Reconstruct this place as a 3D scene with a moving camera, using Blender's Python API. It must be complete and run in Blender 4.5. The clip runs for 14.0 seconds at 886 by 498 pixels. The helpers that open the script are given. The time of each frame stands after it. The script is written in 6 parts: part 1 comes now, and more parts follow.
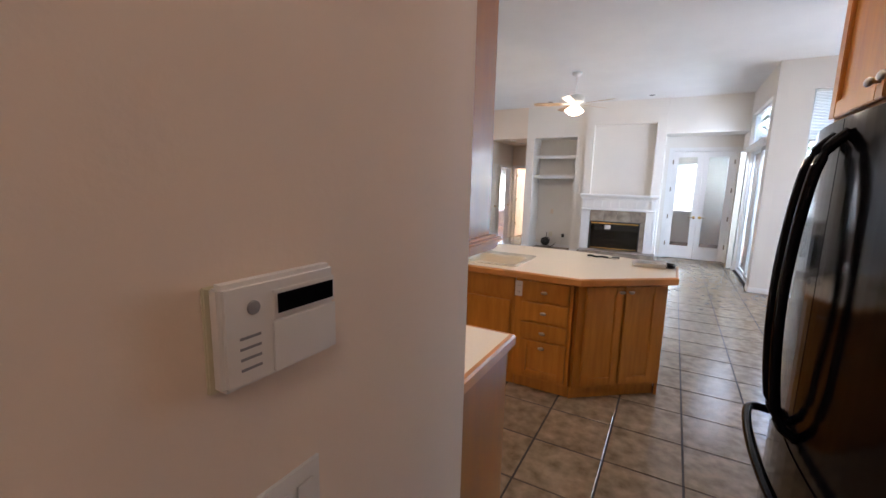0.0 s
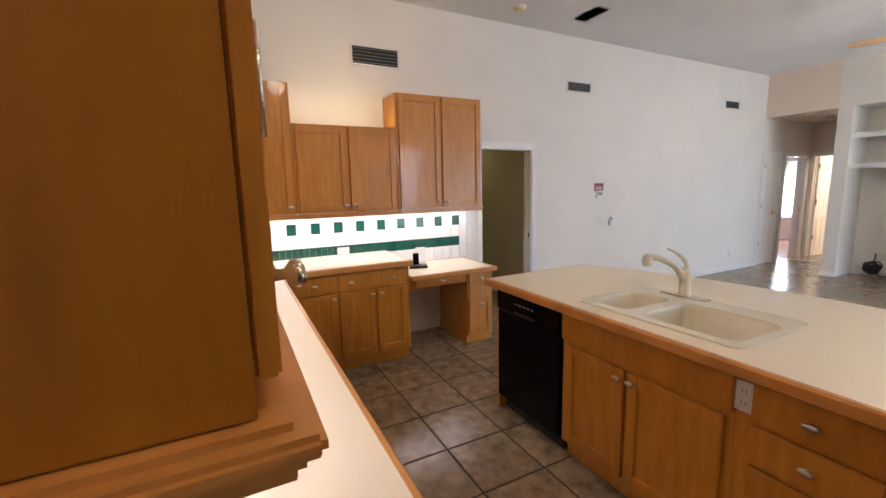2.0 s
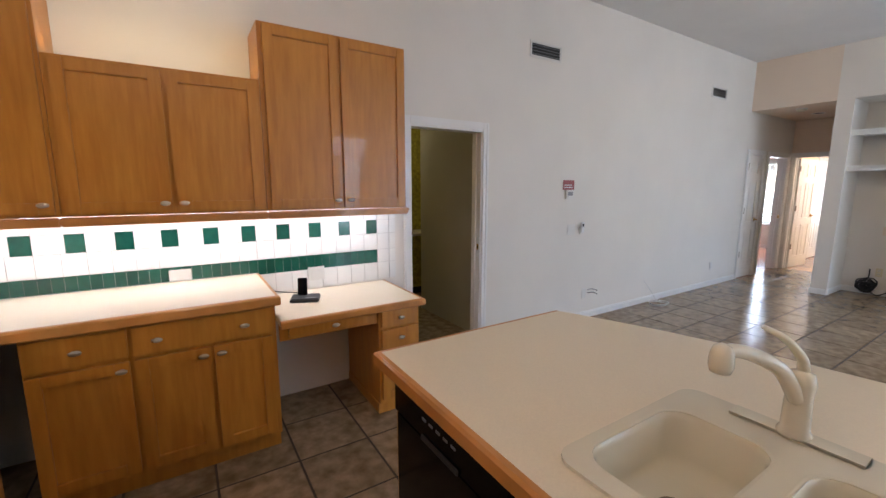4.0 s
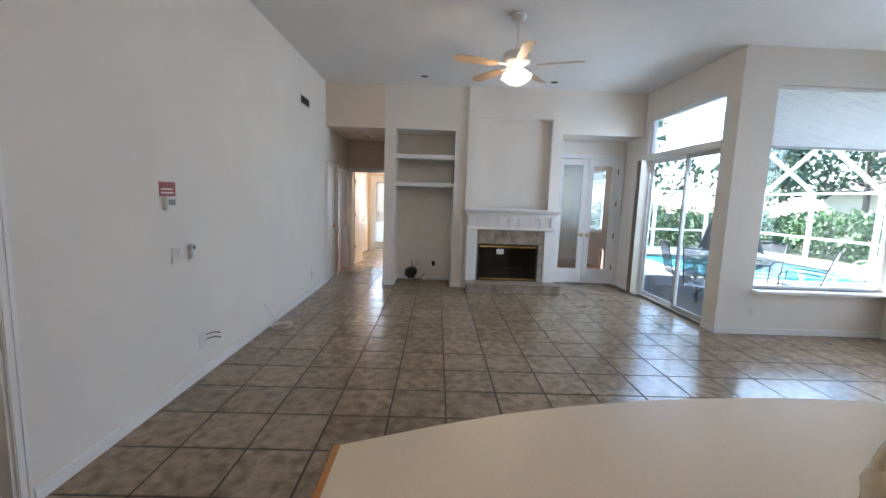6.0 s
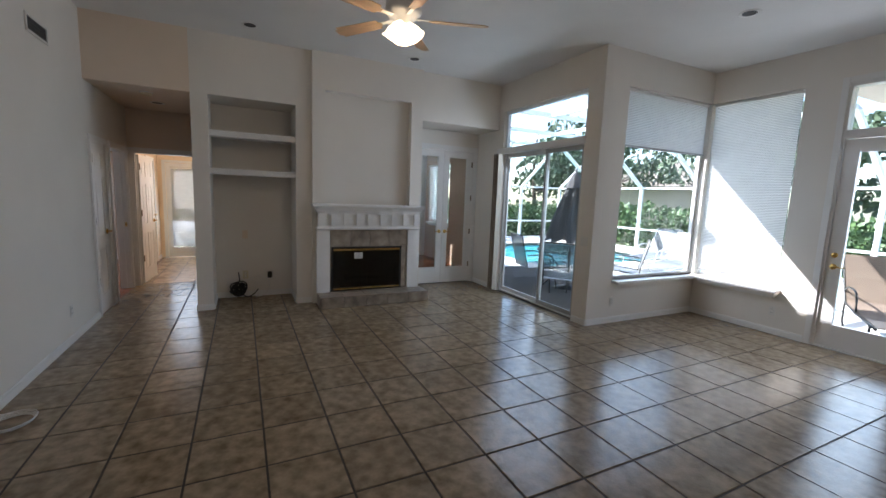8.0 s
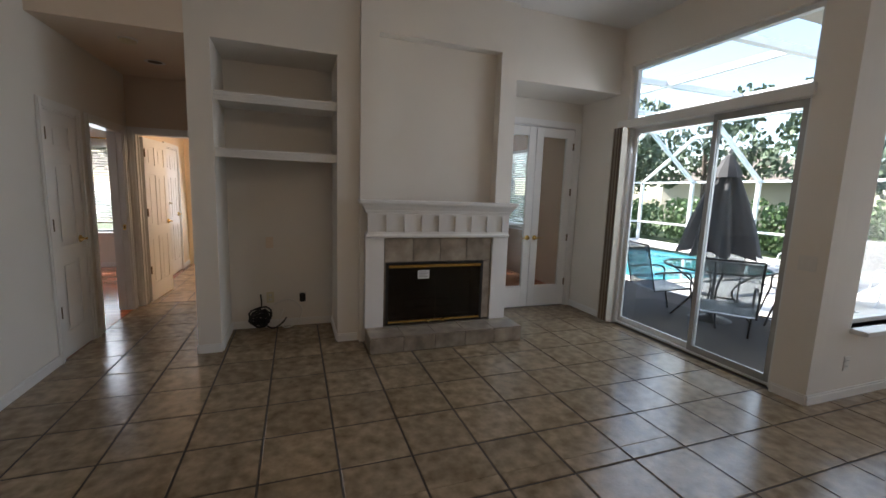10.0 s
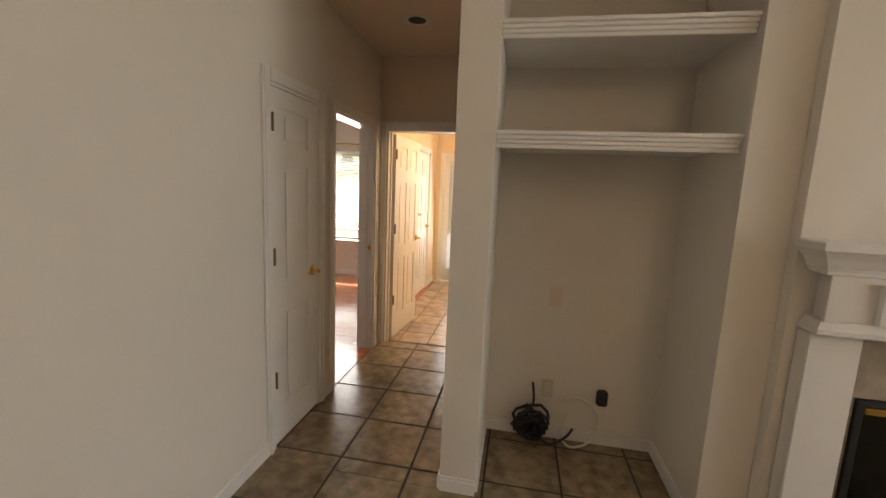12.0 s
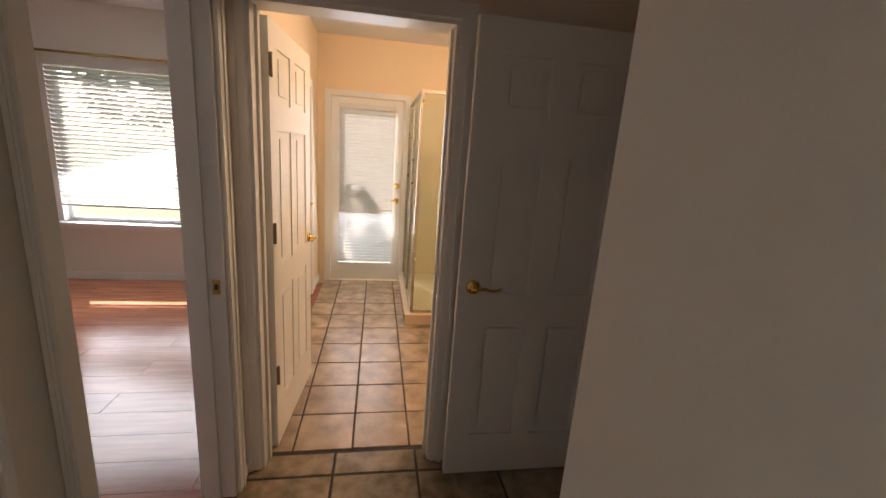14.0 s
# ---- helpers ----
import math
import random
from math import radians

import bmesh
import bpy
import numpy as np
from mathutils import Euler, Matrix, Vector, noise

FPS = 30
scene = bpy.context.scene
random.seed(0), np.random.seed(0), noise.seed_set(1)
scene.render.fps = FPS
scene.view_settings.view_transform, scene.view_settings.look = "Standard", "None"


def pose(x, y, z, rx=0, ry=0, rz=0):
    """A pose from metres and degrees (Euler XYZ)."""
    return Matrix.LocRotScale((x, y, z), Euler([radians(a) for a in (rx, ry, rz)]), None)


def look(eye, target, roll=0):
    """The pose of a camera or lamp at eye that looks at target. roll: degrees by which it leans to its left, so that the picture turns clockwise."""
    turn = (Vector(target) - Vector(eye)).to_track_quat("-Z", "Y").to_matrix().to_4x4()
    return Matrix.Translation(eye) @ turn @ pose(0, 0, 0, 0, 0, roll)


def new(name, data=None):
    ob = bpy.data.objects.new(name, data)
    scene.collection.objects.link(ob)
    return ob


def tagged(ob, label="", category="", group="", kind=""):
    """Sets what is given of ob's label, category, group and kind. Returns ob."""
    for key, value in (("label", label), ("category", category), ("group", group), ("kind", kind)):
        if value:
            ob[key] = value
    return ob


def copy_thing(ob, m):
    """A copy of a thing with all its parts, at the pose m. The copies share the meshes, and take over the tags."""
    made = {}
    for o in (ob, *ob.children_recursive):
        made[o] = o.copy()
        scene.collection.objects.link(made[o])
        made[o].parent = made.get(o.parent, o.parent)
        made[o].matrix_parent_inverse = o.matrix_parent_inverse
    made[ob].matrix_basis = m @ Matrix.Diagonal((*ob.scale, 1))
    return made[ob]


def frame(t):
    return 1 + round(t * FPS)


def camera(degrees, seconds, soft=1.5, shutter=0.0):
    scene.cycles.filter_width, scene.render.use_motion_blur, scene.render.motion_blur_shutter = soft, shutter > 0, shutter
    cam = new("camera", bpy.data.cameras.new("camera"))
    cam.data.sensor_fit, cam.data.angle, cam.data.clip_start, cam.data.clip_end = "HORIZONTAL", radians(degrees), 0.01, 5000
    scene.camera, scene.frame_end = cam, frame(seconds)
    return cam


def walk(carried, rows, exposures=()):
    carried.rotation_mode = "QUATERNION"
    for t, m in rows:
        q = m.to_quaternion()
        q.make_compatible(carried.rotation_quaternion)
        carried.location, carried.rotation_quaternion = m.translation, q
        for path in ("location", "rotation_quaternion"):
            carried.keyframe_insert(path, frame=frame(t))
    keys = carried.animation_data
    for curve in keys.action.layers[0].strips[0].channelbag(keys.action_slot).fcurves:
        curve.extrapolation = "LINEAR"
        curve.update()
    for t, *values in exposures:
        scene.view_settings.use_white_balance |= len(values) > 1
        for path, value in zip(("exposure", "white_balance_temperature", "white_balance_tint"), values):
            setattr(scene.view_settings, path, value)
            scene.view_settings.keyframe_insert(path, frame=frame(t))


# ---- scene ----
cam = camera(94.8, 14.0)
PATH = [
    (0, (3.504, -0.071, 1.545), (2.541, 1.652, 1.225), 1.4),
    (0.5, (3.523, 0.154, 1.588), (2.519, 1.865, 1.33), 0.2),
    (1, (3.493, 0.559, 1.552), (2.169, 2.036, 1.294), -0.2),
    (1.5, (3.446, 0.901, 1.558), (1.846, 2.057, 1.238), -0.3),
    (2, (3.29, 1.212, 1.548), (1.529, 2.115, 1.254), -1.3),
    (4.5, (1.954, 2.331, 1.516), (0.389, 3.534, 1.195), 1.5),
    (5, (1.65, 2.426, 1.527), (0.65, 4.125, 1.191), 0.4),
    (5.5, (1.401, 2.568, 1.506), (0.921, 4.487, 1.21), 0.7),
    (6, (1.189, 2.751, 1.522), (1.224, 4.736, 1.276), 2.0),
    (6.5, (0.922, 2.946, 1.51), (1.431, 4.864, 1.262), 1.0),
    (7, (0.79, 3.201, 1.552), (1.487, 5.059, 1.299), 1.8),
    (9.5, (0.981, 5.309, 1.488), (1.971, 7.026, 1.225), 0.7),
    (10, (1.098, 5.799, 1.472), (1.774, 7.661, 1.198), 2.0),
    (10.5, (1.12, 6.259, 1.485), (1.338, 8.227, 1.205), 3.5),
    (11, (0.981, 6.764, 1.532), (0.93, 8.745, 1.266), 2.7),
    (11.5, (0.864, 7.304, 1.503), (0.565, 9.261, 1.223), 2.4),
    (12, (0.586, 7.863, 1.512), (0.23, 9.81, 1.222), 2.5),
    (12.5, (0.358, 8.386, 1.498), (-0.034, 10.332, 1.256), 2.0),
    (13, (0.137, 8.868, 1.484), (-0.119, 10.839, 1.258), 2.6),
    (13.5, (-0.053, 9.338, 1.541), (-0.032, 11.301, 1.16), 2.4),
    (14, (-0.14, 9.755, 1.513), (0.19, 11.675, 1.058), 4.1),
]
EXPOSURES = [(0, 3.45, 5800, 20), (1.5, 3.4, 5900, 18), (2.2, 3.4, 6000, 18), (4.5, 3.05, 5700, 16), (5.5, 3.0, 5600, 14), (6.5, 2.5, 5750, 14), (7.2, 2.15, 5850, 14), (9.5, 1.75, 6300, 17), (10.5, 1.85, 7200, 17), (11.2, 2.4, 8400, 18), (12.5, 2.5, 8000, 19), (14, 2.15, 7100, 20)]
walk(cam, [(t, look(eye, target, roll)) for t, eye, target, roll in PATH], EXPOSURES)

# ---- light ----
world = bpy.data.worlds.new("sky_world")
scene.world = world
world.use_nodes = True
wn = world.node_tree.nodes
sky = wn.new("ShaderNodeTexSky")
sky.sky_type, sky.sun_disc = "NISHITA", False
SUN_EL, SUN_AZ = 42.0, -33.5
sky.sun_elevation, sky.sun_rotation = radians(SUN_EL), radians(SUN_AZ)
wn["Background"].inputs["Strength"].default_value = 0.15
world.node_tree.links.new(sky.outputs[0], wn["Background"].inputs["Color"])
sun_data = bpy.data.lights.new("sun", "SUN")
sun_data.energy, sun_data.angle, sun_data.color = 5.0, radians(0.6), (1.0, 0.96, 0.9)
sun = new("sun", sun_data)
_e, _a = radians(SUN_EL), radians(SUN_AZ)
sun.matrix_world = look((0, 0, 0), (-math.sin(_a) * math.cos(_e), -math.cos(_a) * math.cos(_e), -math.sin(_e)))


def area(name, eye, target, w, h, power, color=(1, 1, 1)):
    d = bpy.data.lights.new(name, "AREA")
    d.shape, d.size, d.size_y, d.energy, d.color = "RECTANGLE", w, h, power, color
    ob = new(name, d)
    ob.matrix_world = look(eye, target)
    return ob


def bulb(name, p, power, color, size=0.06):
    d = bpy.data.lights.new(name, "POINT")
    d.energy, d.color, d.shadow_soft_size = power, color, size
    ob = new(name, d)
    ob.location = p
    return ob


DAY = (0.78, 0.89, 1.0)
WARM = (1.0, 0.78, 0.52)
area("slider_daylight", (4.95, 8.7, 1.5), (3.9, 8.7, 1.0), 1.7, 2.7, 7.5, DAY)
area("bay_daylight", (5.9, 7.85, 1.4), (5.9, 6.8, 1.0), 1.5, 1.6, 3.6, DAY)
area("patio_door_daylight", (7.0, 5.66, 1.5), (6.0, 5.66, 1.1), 0.8, 2.4, 6.5, DAY)
area("bath_daylight", (-0.25, 14.32, 1.1), (-0.25, 13.0, 0.8), 0.7, 1.8, 3, DAY)
area("bedroom_daylight", (-2.48, 14.2, 1.4), (-2.2, 11.8, 0.5), 1.4, 1.4, 12, DAY)
area("den_daylight", (3.65, 13.95, 1.6), (3.7, 12.6, 1.5), 0.9, 1.4, 4, DAY)
area("den_side_daylight", (5.35, 12.9, 1.6), (4.0, 12.9, 1.5), 1.1, 1.4, 3, DAY)
area("under_cabinet_lamp", (-0.5, 2.3, 1.335), (-0.56, 2.3, 0.9), 2.4, 0.06, 0.8, (1.0, 0.97, 0.92))
area("under_cabinet_lamp_east", (1.3, 1.1, 1.30), (1.3, 1.12, 0.9), 2.6, 0.06, 0.75, (1.0, 0.97, 0.92))
area("over_cabinet_lamp", (-0.45, 1.9, 2.15), (-0.7, 1.9, 3.0), 1.6, 0.1, 0.32, (1.0, 0.76, 0.38))
bulb("bath_lamp", (0.9, 12.4, 2.35), 12, (1.0, 0.76, 0.50), 0.15)
bulb("powder_room_lamp", (-2.75, 4.3, 2.2), 0.9, (1.0, 0.86, 0.5), 0.08)
# Unseen ceiling fills, added to warm and brighten the hall and kitchen.
bulb("hall_lamp", (3.9, -0.9, 2.9), 1.05, (1.0, 0.84, 0.70), 0.2)
bulb("kitchen_lamp", (1.3, 2.15, 3.2), 1.5, (1.0, 0.80, 0.56), 0.12)
bulb("kitchen_lamp_east", (3.2, 2.0, 3.2), 2.2, (1.0, 0.80, 0.56), 0.12)


# ---- materials ----
def mat(name, base, rough=0.5, metal=0.0, vary=0.0, scale=8.0, bump=0.0, bscale=200.0, rand=0.0, spec=0.5, coat=0.0, stretch=None, second=None, detail=4.0):
    m = bpy.data.materials.new(name)
    m.use_nodes = True
    n, l = m.node_tree.nodes, m.node_tree.links
    b = n["Principled BSDF"]
    b.inputs["Base Color"].default_value = (*base, 1)
    b.inputs["Roughness"].default_value = rough
    b.inputs["Metallic"].default_value = metal
    b.inputs["Specular IOR Level"].default_value = spec
    b.inputs["Coat Weight"].default_value = coat
    tc = n.new("ShaderNodeTexCoord")
    src = tc.outputs["Object"]
    if stretch:
        mp = n.new("ShaderNodeMapping")
        mp.inputs["Scale"].default_value = stretch
        l.new(src, mp.inputs["Vector"])
        src = mp.outputs[0]
    col = None
    if vary:
        info = n.new("ShaderNodeObjectInfo")
        tx = n.new("ShaderNodeTexNoise")
        tx.noise_dimensions = "4D"
        tx.inputs["Scale"].default_value, tx.inputs["Detail"].default_value = scale, detail
        wmul = n.new("ShaderNodeMath")
        wmul.operation = "MULTIPLY"
        wmul.inputs[1].default_value = 37.0
        l.new(info.outputs["Random"], wmul.inputs[0])
        l.new(wmul.outputs[0], tx.inputs["W"])
        l.new(src, tx.inputs["Vector"])
        ramp = n.new("ShaderNodeValToRGB")
        lo = [c * (1 - vary) for c in base] if second is None else second
        hi = [min(1, c * (1 + vary)) for c in base]
        ramp.color_ramp.elements[0].position, ramp.color_ramp.elements[1].position = 0.32, 0.68
        ramp.color_ramp.elements[0].color = (*lo, 1)
        ramp.color_ramp.elements[1].color = (*hi, 1)
        l.new(tx.outputs["Fac"], ramp.inputs[0])
        col = ramp.outputs[0]
        rmix = n.new("ShaderNodeMapRange")
        rmix.inputs["To Min"].default_value, rmix.inputs["To Max"].default_value = max(0.02, rough * 0.85), min(1, rough * 1.2)
        l.new(tx.outputs["Fac"], rmix.inputs["Value"])
        l.new(rmix.outputs[0], b.inputs["Roughness"])
        if rand:
            hsv = n.new("ShaderNodeHueSaturation")
            mr = n.new("ShaderNodeMapRange")
            mr.inputs["To Min"].default_value, mr.inputs["To Max"].default_value = 1 - rand, 1 + rand
            l.new(info.outputs["Random"], mr.inputs["Value"])
            l.new(mr.outputs[0], hsv.inputs["Value"])
            l.new(col, hsv.inputs["Color"])
            col = hsv.outputs[0]
        l.new(col, b.inputs["Base Color"])
    if bump:
        bt = n.new("ShaderNodeTexNoise")
        bt.inputs["Scale"].default_value, bt.inputs["Detail"].default_value = bscale, 3
        l.new(src, bt.inputs["Vector"])
        bp = n.new("ShaderNodeBump")
        bp.inputs["Strength"].default_value, bp.inputs["Distance"].default_value = bump, 0.004
        l.new(bt.outputs["Fac"], bp.inputs["Height"])
        l.new(bp.outputs[0], b.inputs["Normal"])
    return m


def glow(name, color, strength):
    m = bpy.data.materials.new(name)
    m.use_nodes = True
    b = m.node_tree.nodes["Principled BSDF"]
    b.inputs["Base Color"].default_value = (*color, 1)
    b.inputs["Emission Color"].default_value = (*color, 1)
    b.inputs["Emission Strength"].default_value = strength
    return m


def glassy(name, tint=(0.95, 0.98, 0.97), ior=1.45, rough=0.0):
    m = bpy.data.materials.new(name)
    m.use_nodes = True
    n, l = m.node_tree.nodes, m.node_tree.links
    n.remove(n["Principled BSDF"])
    tr, gl, mx, fr = n.new("ShaderNodeBsdfTransparent"), n.new("ShaderNodeBsdfGlossy"), n.new("ShaderNodeMixShader"), n.new("ShaderNodeMapRange")
    lw, pw = n.new("ShaderNodeLayerWeight"), n.new("ShaderNodeMath")
    pw.operation = "POWER"
    pw.inputs[1].default_value = 4.0
    tr.inputs["Color"].default_value = (*tint, 1)
    gl.inputs["Roughness"].default_value = rough
    fr.inputs["To Min"].default_value, fr.inputs["To Max"].default_value = ((ior - 1) / (ior + 1)) ** 2, 0.6
    l.new(lw.outputs["Facing"], pw.inputs[0])
    l.new(pw.outputs[0], fr.inputs["Value"])
    l.new(fr.outputs[0], mx.inputs[0])
    l.new(tr.outputs[0], mx.inputs[1])
    l.new(gl.outputs[0], mx.inputs[2])
    l.new(mx.outputs[0], n["Material Output"].inputs["Surface"])
    return m


def cloth(name, color, through_amount, rough=0.9, stretch=None):
    m = mat(name, color, rough, vary=0.06, scale=6, bump=0.15, bscale=120, stretch=stretch)
    n, l = m.node_tree.nodes, m.node_tree.links
    tr, mx = n.new("ShaderNodeBsdfTranslucent"), n.new("ShaderNodeMixShader")
    tr.inputs["Color"].default_value = (*color, 1)
    mx.inputs[0].default_value = through_amount
    l.new(n["Principled BSDF"].outputs[0], mx.inputs[1])
    l.new(tr.outputs[0], mx.inputs[2])
    l.new(mx.outputs[0], n["Material Output"].inputs["Surface"])
    return m


# The hall's warm lamp spill is put into this paint's peach tone.
M_WALL = mat("warm_lit_wall_paint", (0.76, 0.64, 0.52), 0.75, vary=0.03, scale=1.5, bump=0.12, bscale=70)
M_WALL_L = mat("living_wall_paint", (0.77, 0.73, 0.67), 0.75, vary=0.03, scale=1.5, bump=0.12, bscale=90)
M_TANW = mat("tan_wall_paint", (0.58, 0.42, 0.31), 0.75, vary=0.03, scale=1.5, bump=0.12, bscale=70)
M_PEACH = mat("bath_paint", (0.80, 0.64, 0.46), 0.7, vary=0.03, scale=1.5, bump=0.2, bscale=90)
M_CEIL = mat("ceiling_paint", (0.76, 0.75, 0.73), 0.85, vary=0.03, scale=2, bump=0.6, bscale=60)
M_TRIM = mat("trim_paint", (0.80, 0.79, 0.77), 0.35, vary=0.03, scale=3, bump=0.05, bscale=60)
M_TILE = mat("floor_tile", (0.31, 0.235, 0.155), 0.2, vary=0.12, scale=13, second=(0.165, 0.12, 0.07), bump=0.25, bscale=45, rand=0.1, detail=9)
M_GROUT = mat("grout", (0.04, 0.03, 0.022), 0.85, vary=0.2, scale=20, bump=0.3)
M_BTILE = mat("bath_floor_tile", (0.40, 0.29, 0.19), 0.25, vary=0.2, scale=8, second=(0.24, 0.17, 0.11), bump=0.2, bscale=45, rand=0.08, detail=8)
M_HTILE = mat("hearth_tile", (0.34, 0.29, 0.23), 0.35, vary=0.2, scale=8, second=(0.19, 0.155, 0.125), bump=0.2, bscale=45, rand=0.12, detail=8)
M_OAK = mat("honey_wood", (0.51, 0.22, 0.026), 0.36, vary=0.1, scale=5, second=(0.44, 0.168, 0.015), bump=0.08, bscale=60, rand=0.05, stretch=(6, 6, 0.7), coat=0.25)
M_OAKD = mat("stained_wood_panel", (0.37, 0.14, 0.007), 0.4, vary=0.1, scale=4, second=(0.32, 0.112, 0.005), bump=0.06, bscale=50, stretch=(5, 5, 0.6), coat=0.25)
M_EDGE = mat("oak_edge", (0.55, 0.24, 0.055), 0.35, vary=0.15, scale=8, bump=0.08, bscale=60, coat=0.25)
M_COUNTER = mat("cream_laminate", (0.80, 0.71, 0.55), 0.38, vary=0.03, scale=180, bump=0.03, bscale=300)
M_SINK = mat("biscuit_enamel", (0.75, 0.70, 0.56), 0.12, vary=0.02, scale=5)
M_BLACK = mat("black_gloss", (0.004, 0.004, 0.005), 0.11, vary=0.3, scale=3, spec=0.14)
M_BLACKM = mat("black_satin", (0.015, 0.015, 0.015), 0.4, vary=0.2, scale=10)
M_BRASS = mat("brass", (0.75, 0.50, 0.16), 0.2, 1.0, vary=0.08, scale=20)
M_NICKEL = mat("brushed_nickel", (0.55, 0.50, 0.42), 0.28, 1.0, vary=0.08, scale=30)
M_PEWTER = mat("antique_pewter", (0.30, 0.24, 0.16), 0.35, 1.0, vary=0.2, scale=60)
M_STEEL = mat("hinge_steel", (0.24, 0.20, 0.15), 0.35, 1.0, vary=0.1, scale=20)
M_ALU = mat("white_aluminium", (0.75, 0.76, 0.76), 0.4, vary=0.04, scale=5)
M_ALUG = mat("grey_aluminium", (0.40, 0.40, 0.39), 0.4, 0.4, vary=0.06, scale=5)
M_GLASS = glassy("window_glass")
M_GLASSG = glassy("shower_glass", (0.90, 0.95, 0.91), 1.5)
M_FGLASS = glassy("smoked_glass", (0.30, 0.30, 0.30), 1.6)
M_SHADE = cloth("cellular_shade", (0.74, 0.74, 0.73), 0.45)
M_BLIND = cloth("white_slat", (0.78, 0.78, 0.77), 0.36, 0.5)
M_PLASTIC = mat("white_plastic", (0.72, 0.70, 0.66), 0.4, vary=0.02, scale=10)
M_WTILE = mat("white_wall_tile", (0.82, 0.81, 0.78), 0.12, vary=0.02, scale=10, rand=0.02)
M_GTILE = mat("green_wall_tile", (0.012, 0.075, 0.052), 0.1, vary=0.15, scale=20, rand=0.2)
M_WGROUT = mat("white_grout", (0.62, 0.60, 0.57), 0.8, vary=0.08, scale=20)
M_WOODFL = mat("cherry_laminate", (0.36, 0.14, 0.075), 0.16, vary=0.2, scale=4, second=(0.26, 0.09, 0.045), rand=0.1, stretch=(0.6, 7, 7), bump=0.03)
M_SOOT = mat("soot_brick", (0.03, 0.027, 0.025), 0.9, vary=0.4, scale=12, bump=0.5, bscale=40)
M_FROST = glow("frosted_lamp_glass", (1.0, 0.80, 0.52), 0.9)
M_LENS = mat("recessed_lamp_lens", (0.025, 0.023, 0.022), 0.5, vary=0.1, scale=10)
M_BLADE = mat("bleached_wood_blade", (0.52, 0.36, 0.22), 0.45, vary=0.15, scale=6, stretch=(1, 8, 8))
M_RED = mat("red_print", (0.32, 0.09, 0.09), 0.6, vary=0.2, scale=60)
M_YELLOW = mat("yellow_wallpaper", (0.42, 0.36, 0.05), 0.7, vary=0.25, scale=25, second=(0.26, 0.22, 0.03))
M_GREYW = mat("grey_wall", (0.42, 0.38, 0.31), 0.8, vary=0.04, scale=3, bump=0.2, bscale=90)
M_DECK = mat("pool_deck", (0.72, 0.68, 0.62), 0.8, vary=0.12, scale=6, bump=0.3, bscale=60)
M_WATER = mat("pool_water", (0.08, 0.40, 0.48), 0.05, vary=0.3, scale=4, bump=0.5, bscale=6)
M_GRASS = mat("lawn", (0.055, 0.085, 0.02), 0.9, vary=0.35, scale=10, bump=0.5, bscale=40)
M_LEAF = mat("hedge_leaf", (0.10, 0.17, 0.06), 0.5, vary=0.4, scale=3, second=(0.045, 0.085, 0.03))
M_LEAF2 = mat("tree_leaf", (0.10, 0.14, 0.08), 0.6, vary=0.4, scale=2, second=(0.05, 0.08, 0.045))
M_BARK = mat("bark", (0.12, 0.09, 0.07), 0.9, vary=0.3, scale=12, bump=0.6, bscale=30)
M_STUCCO = mat("stucco", (0.55, 0.50, 0.43), 0.85, vary=0.06, scale=4, bump=0.4, bscale=80)
M_ROOF = mat("shingle_roof", (0.23, 0.19, 0.16), 0.85, vary=0.25, scale=20, bump=0.4, bscale=40)
M_CANVAS = mat("grey_canvas", (0.085, 0.085, 0.09), 0.85, vary=0.1, scale=8, bump=0.2, bscale=200)
M_SLING = glassy("grey_sling_mesh", (0.50, 0.53, 0.55), 2.3, 0.6)
M_TAN = mat("tan_sling", (0.20, 0.145, 0.11), 0.8, vary=0.1, scale=60, bump=0.3, bscale=300)
M_DMETAL = mat("dark_powder_coat", (0.03, 0.028, 0.026), 0.4, 0.3, vary=0.2, scale=20)
M_CREAMP = mat("porcelain", (0.66, 0.52, 0.38), 0.12, vary=0.02, scale=5)
M_CABLE = mat("black_rubber", (0.015, 0.014, 0.013), 0.5, vary=0.2, scale=30)
M_PAPER = mat("paper", (0.72, 0.72, 0.70), 0.7, vary=0.04, scale=20)
M_INK = mat("dark_ink", (0.04, 0.04, 0.045), 0.6, vary=0.1, scale=20)
M_OUTLET = mat("ivory_plastic", (0.66, 0.60, 0.42), 0.4, vary=0.03, scale=20)
M_LILAC = mat("lilac_mesh", (0.36, 0.30, 0.42), 0.8, vary=0.15, scale=60)
M_MARK = mat("printed_grey", (0.25, 0.25, 0.26), 0.6, vary=0.1, scale=20)


# ---- building blocks ----
def part(name, bm, material, parent, label="", smooth=False, kind=""):
    me = bpy.data.meshes.new(name)
    bmesh.ops.recalc_face_normals(bm, faces=bm.faces)
    bm.to_mesh(me)
    bm.free()
    me.materials.append(material)
    if smooth:
        for p in me.polygons:
            p.use_smooth = True
    ob = new(name, me)
    ob.parent = parent
    if label or kind:
        tagged(ob, label, kind=kind)
    return ob


def thing(name, loc, rz=0, label="", category="", group=""):
    ob = new(name)
    ob.empty_display_size = 0.1
    ob.matrix_world = pose(*loc, 0, 0, rz)
    return tagged(ob, label, category, group)


def structure(name, bm, material, smooth=False, parent=None):
    ob = part(name, bm, material, parent, smooth=smooth)
    return tagged(ob, kind="structure")


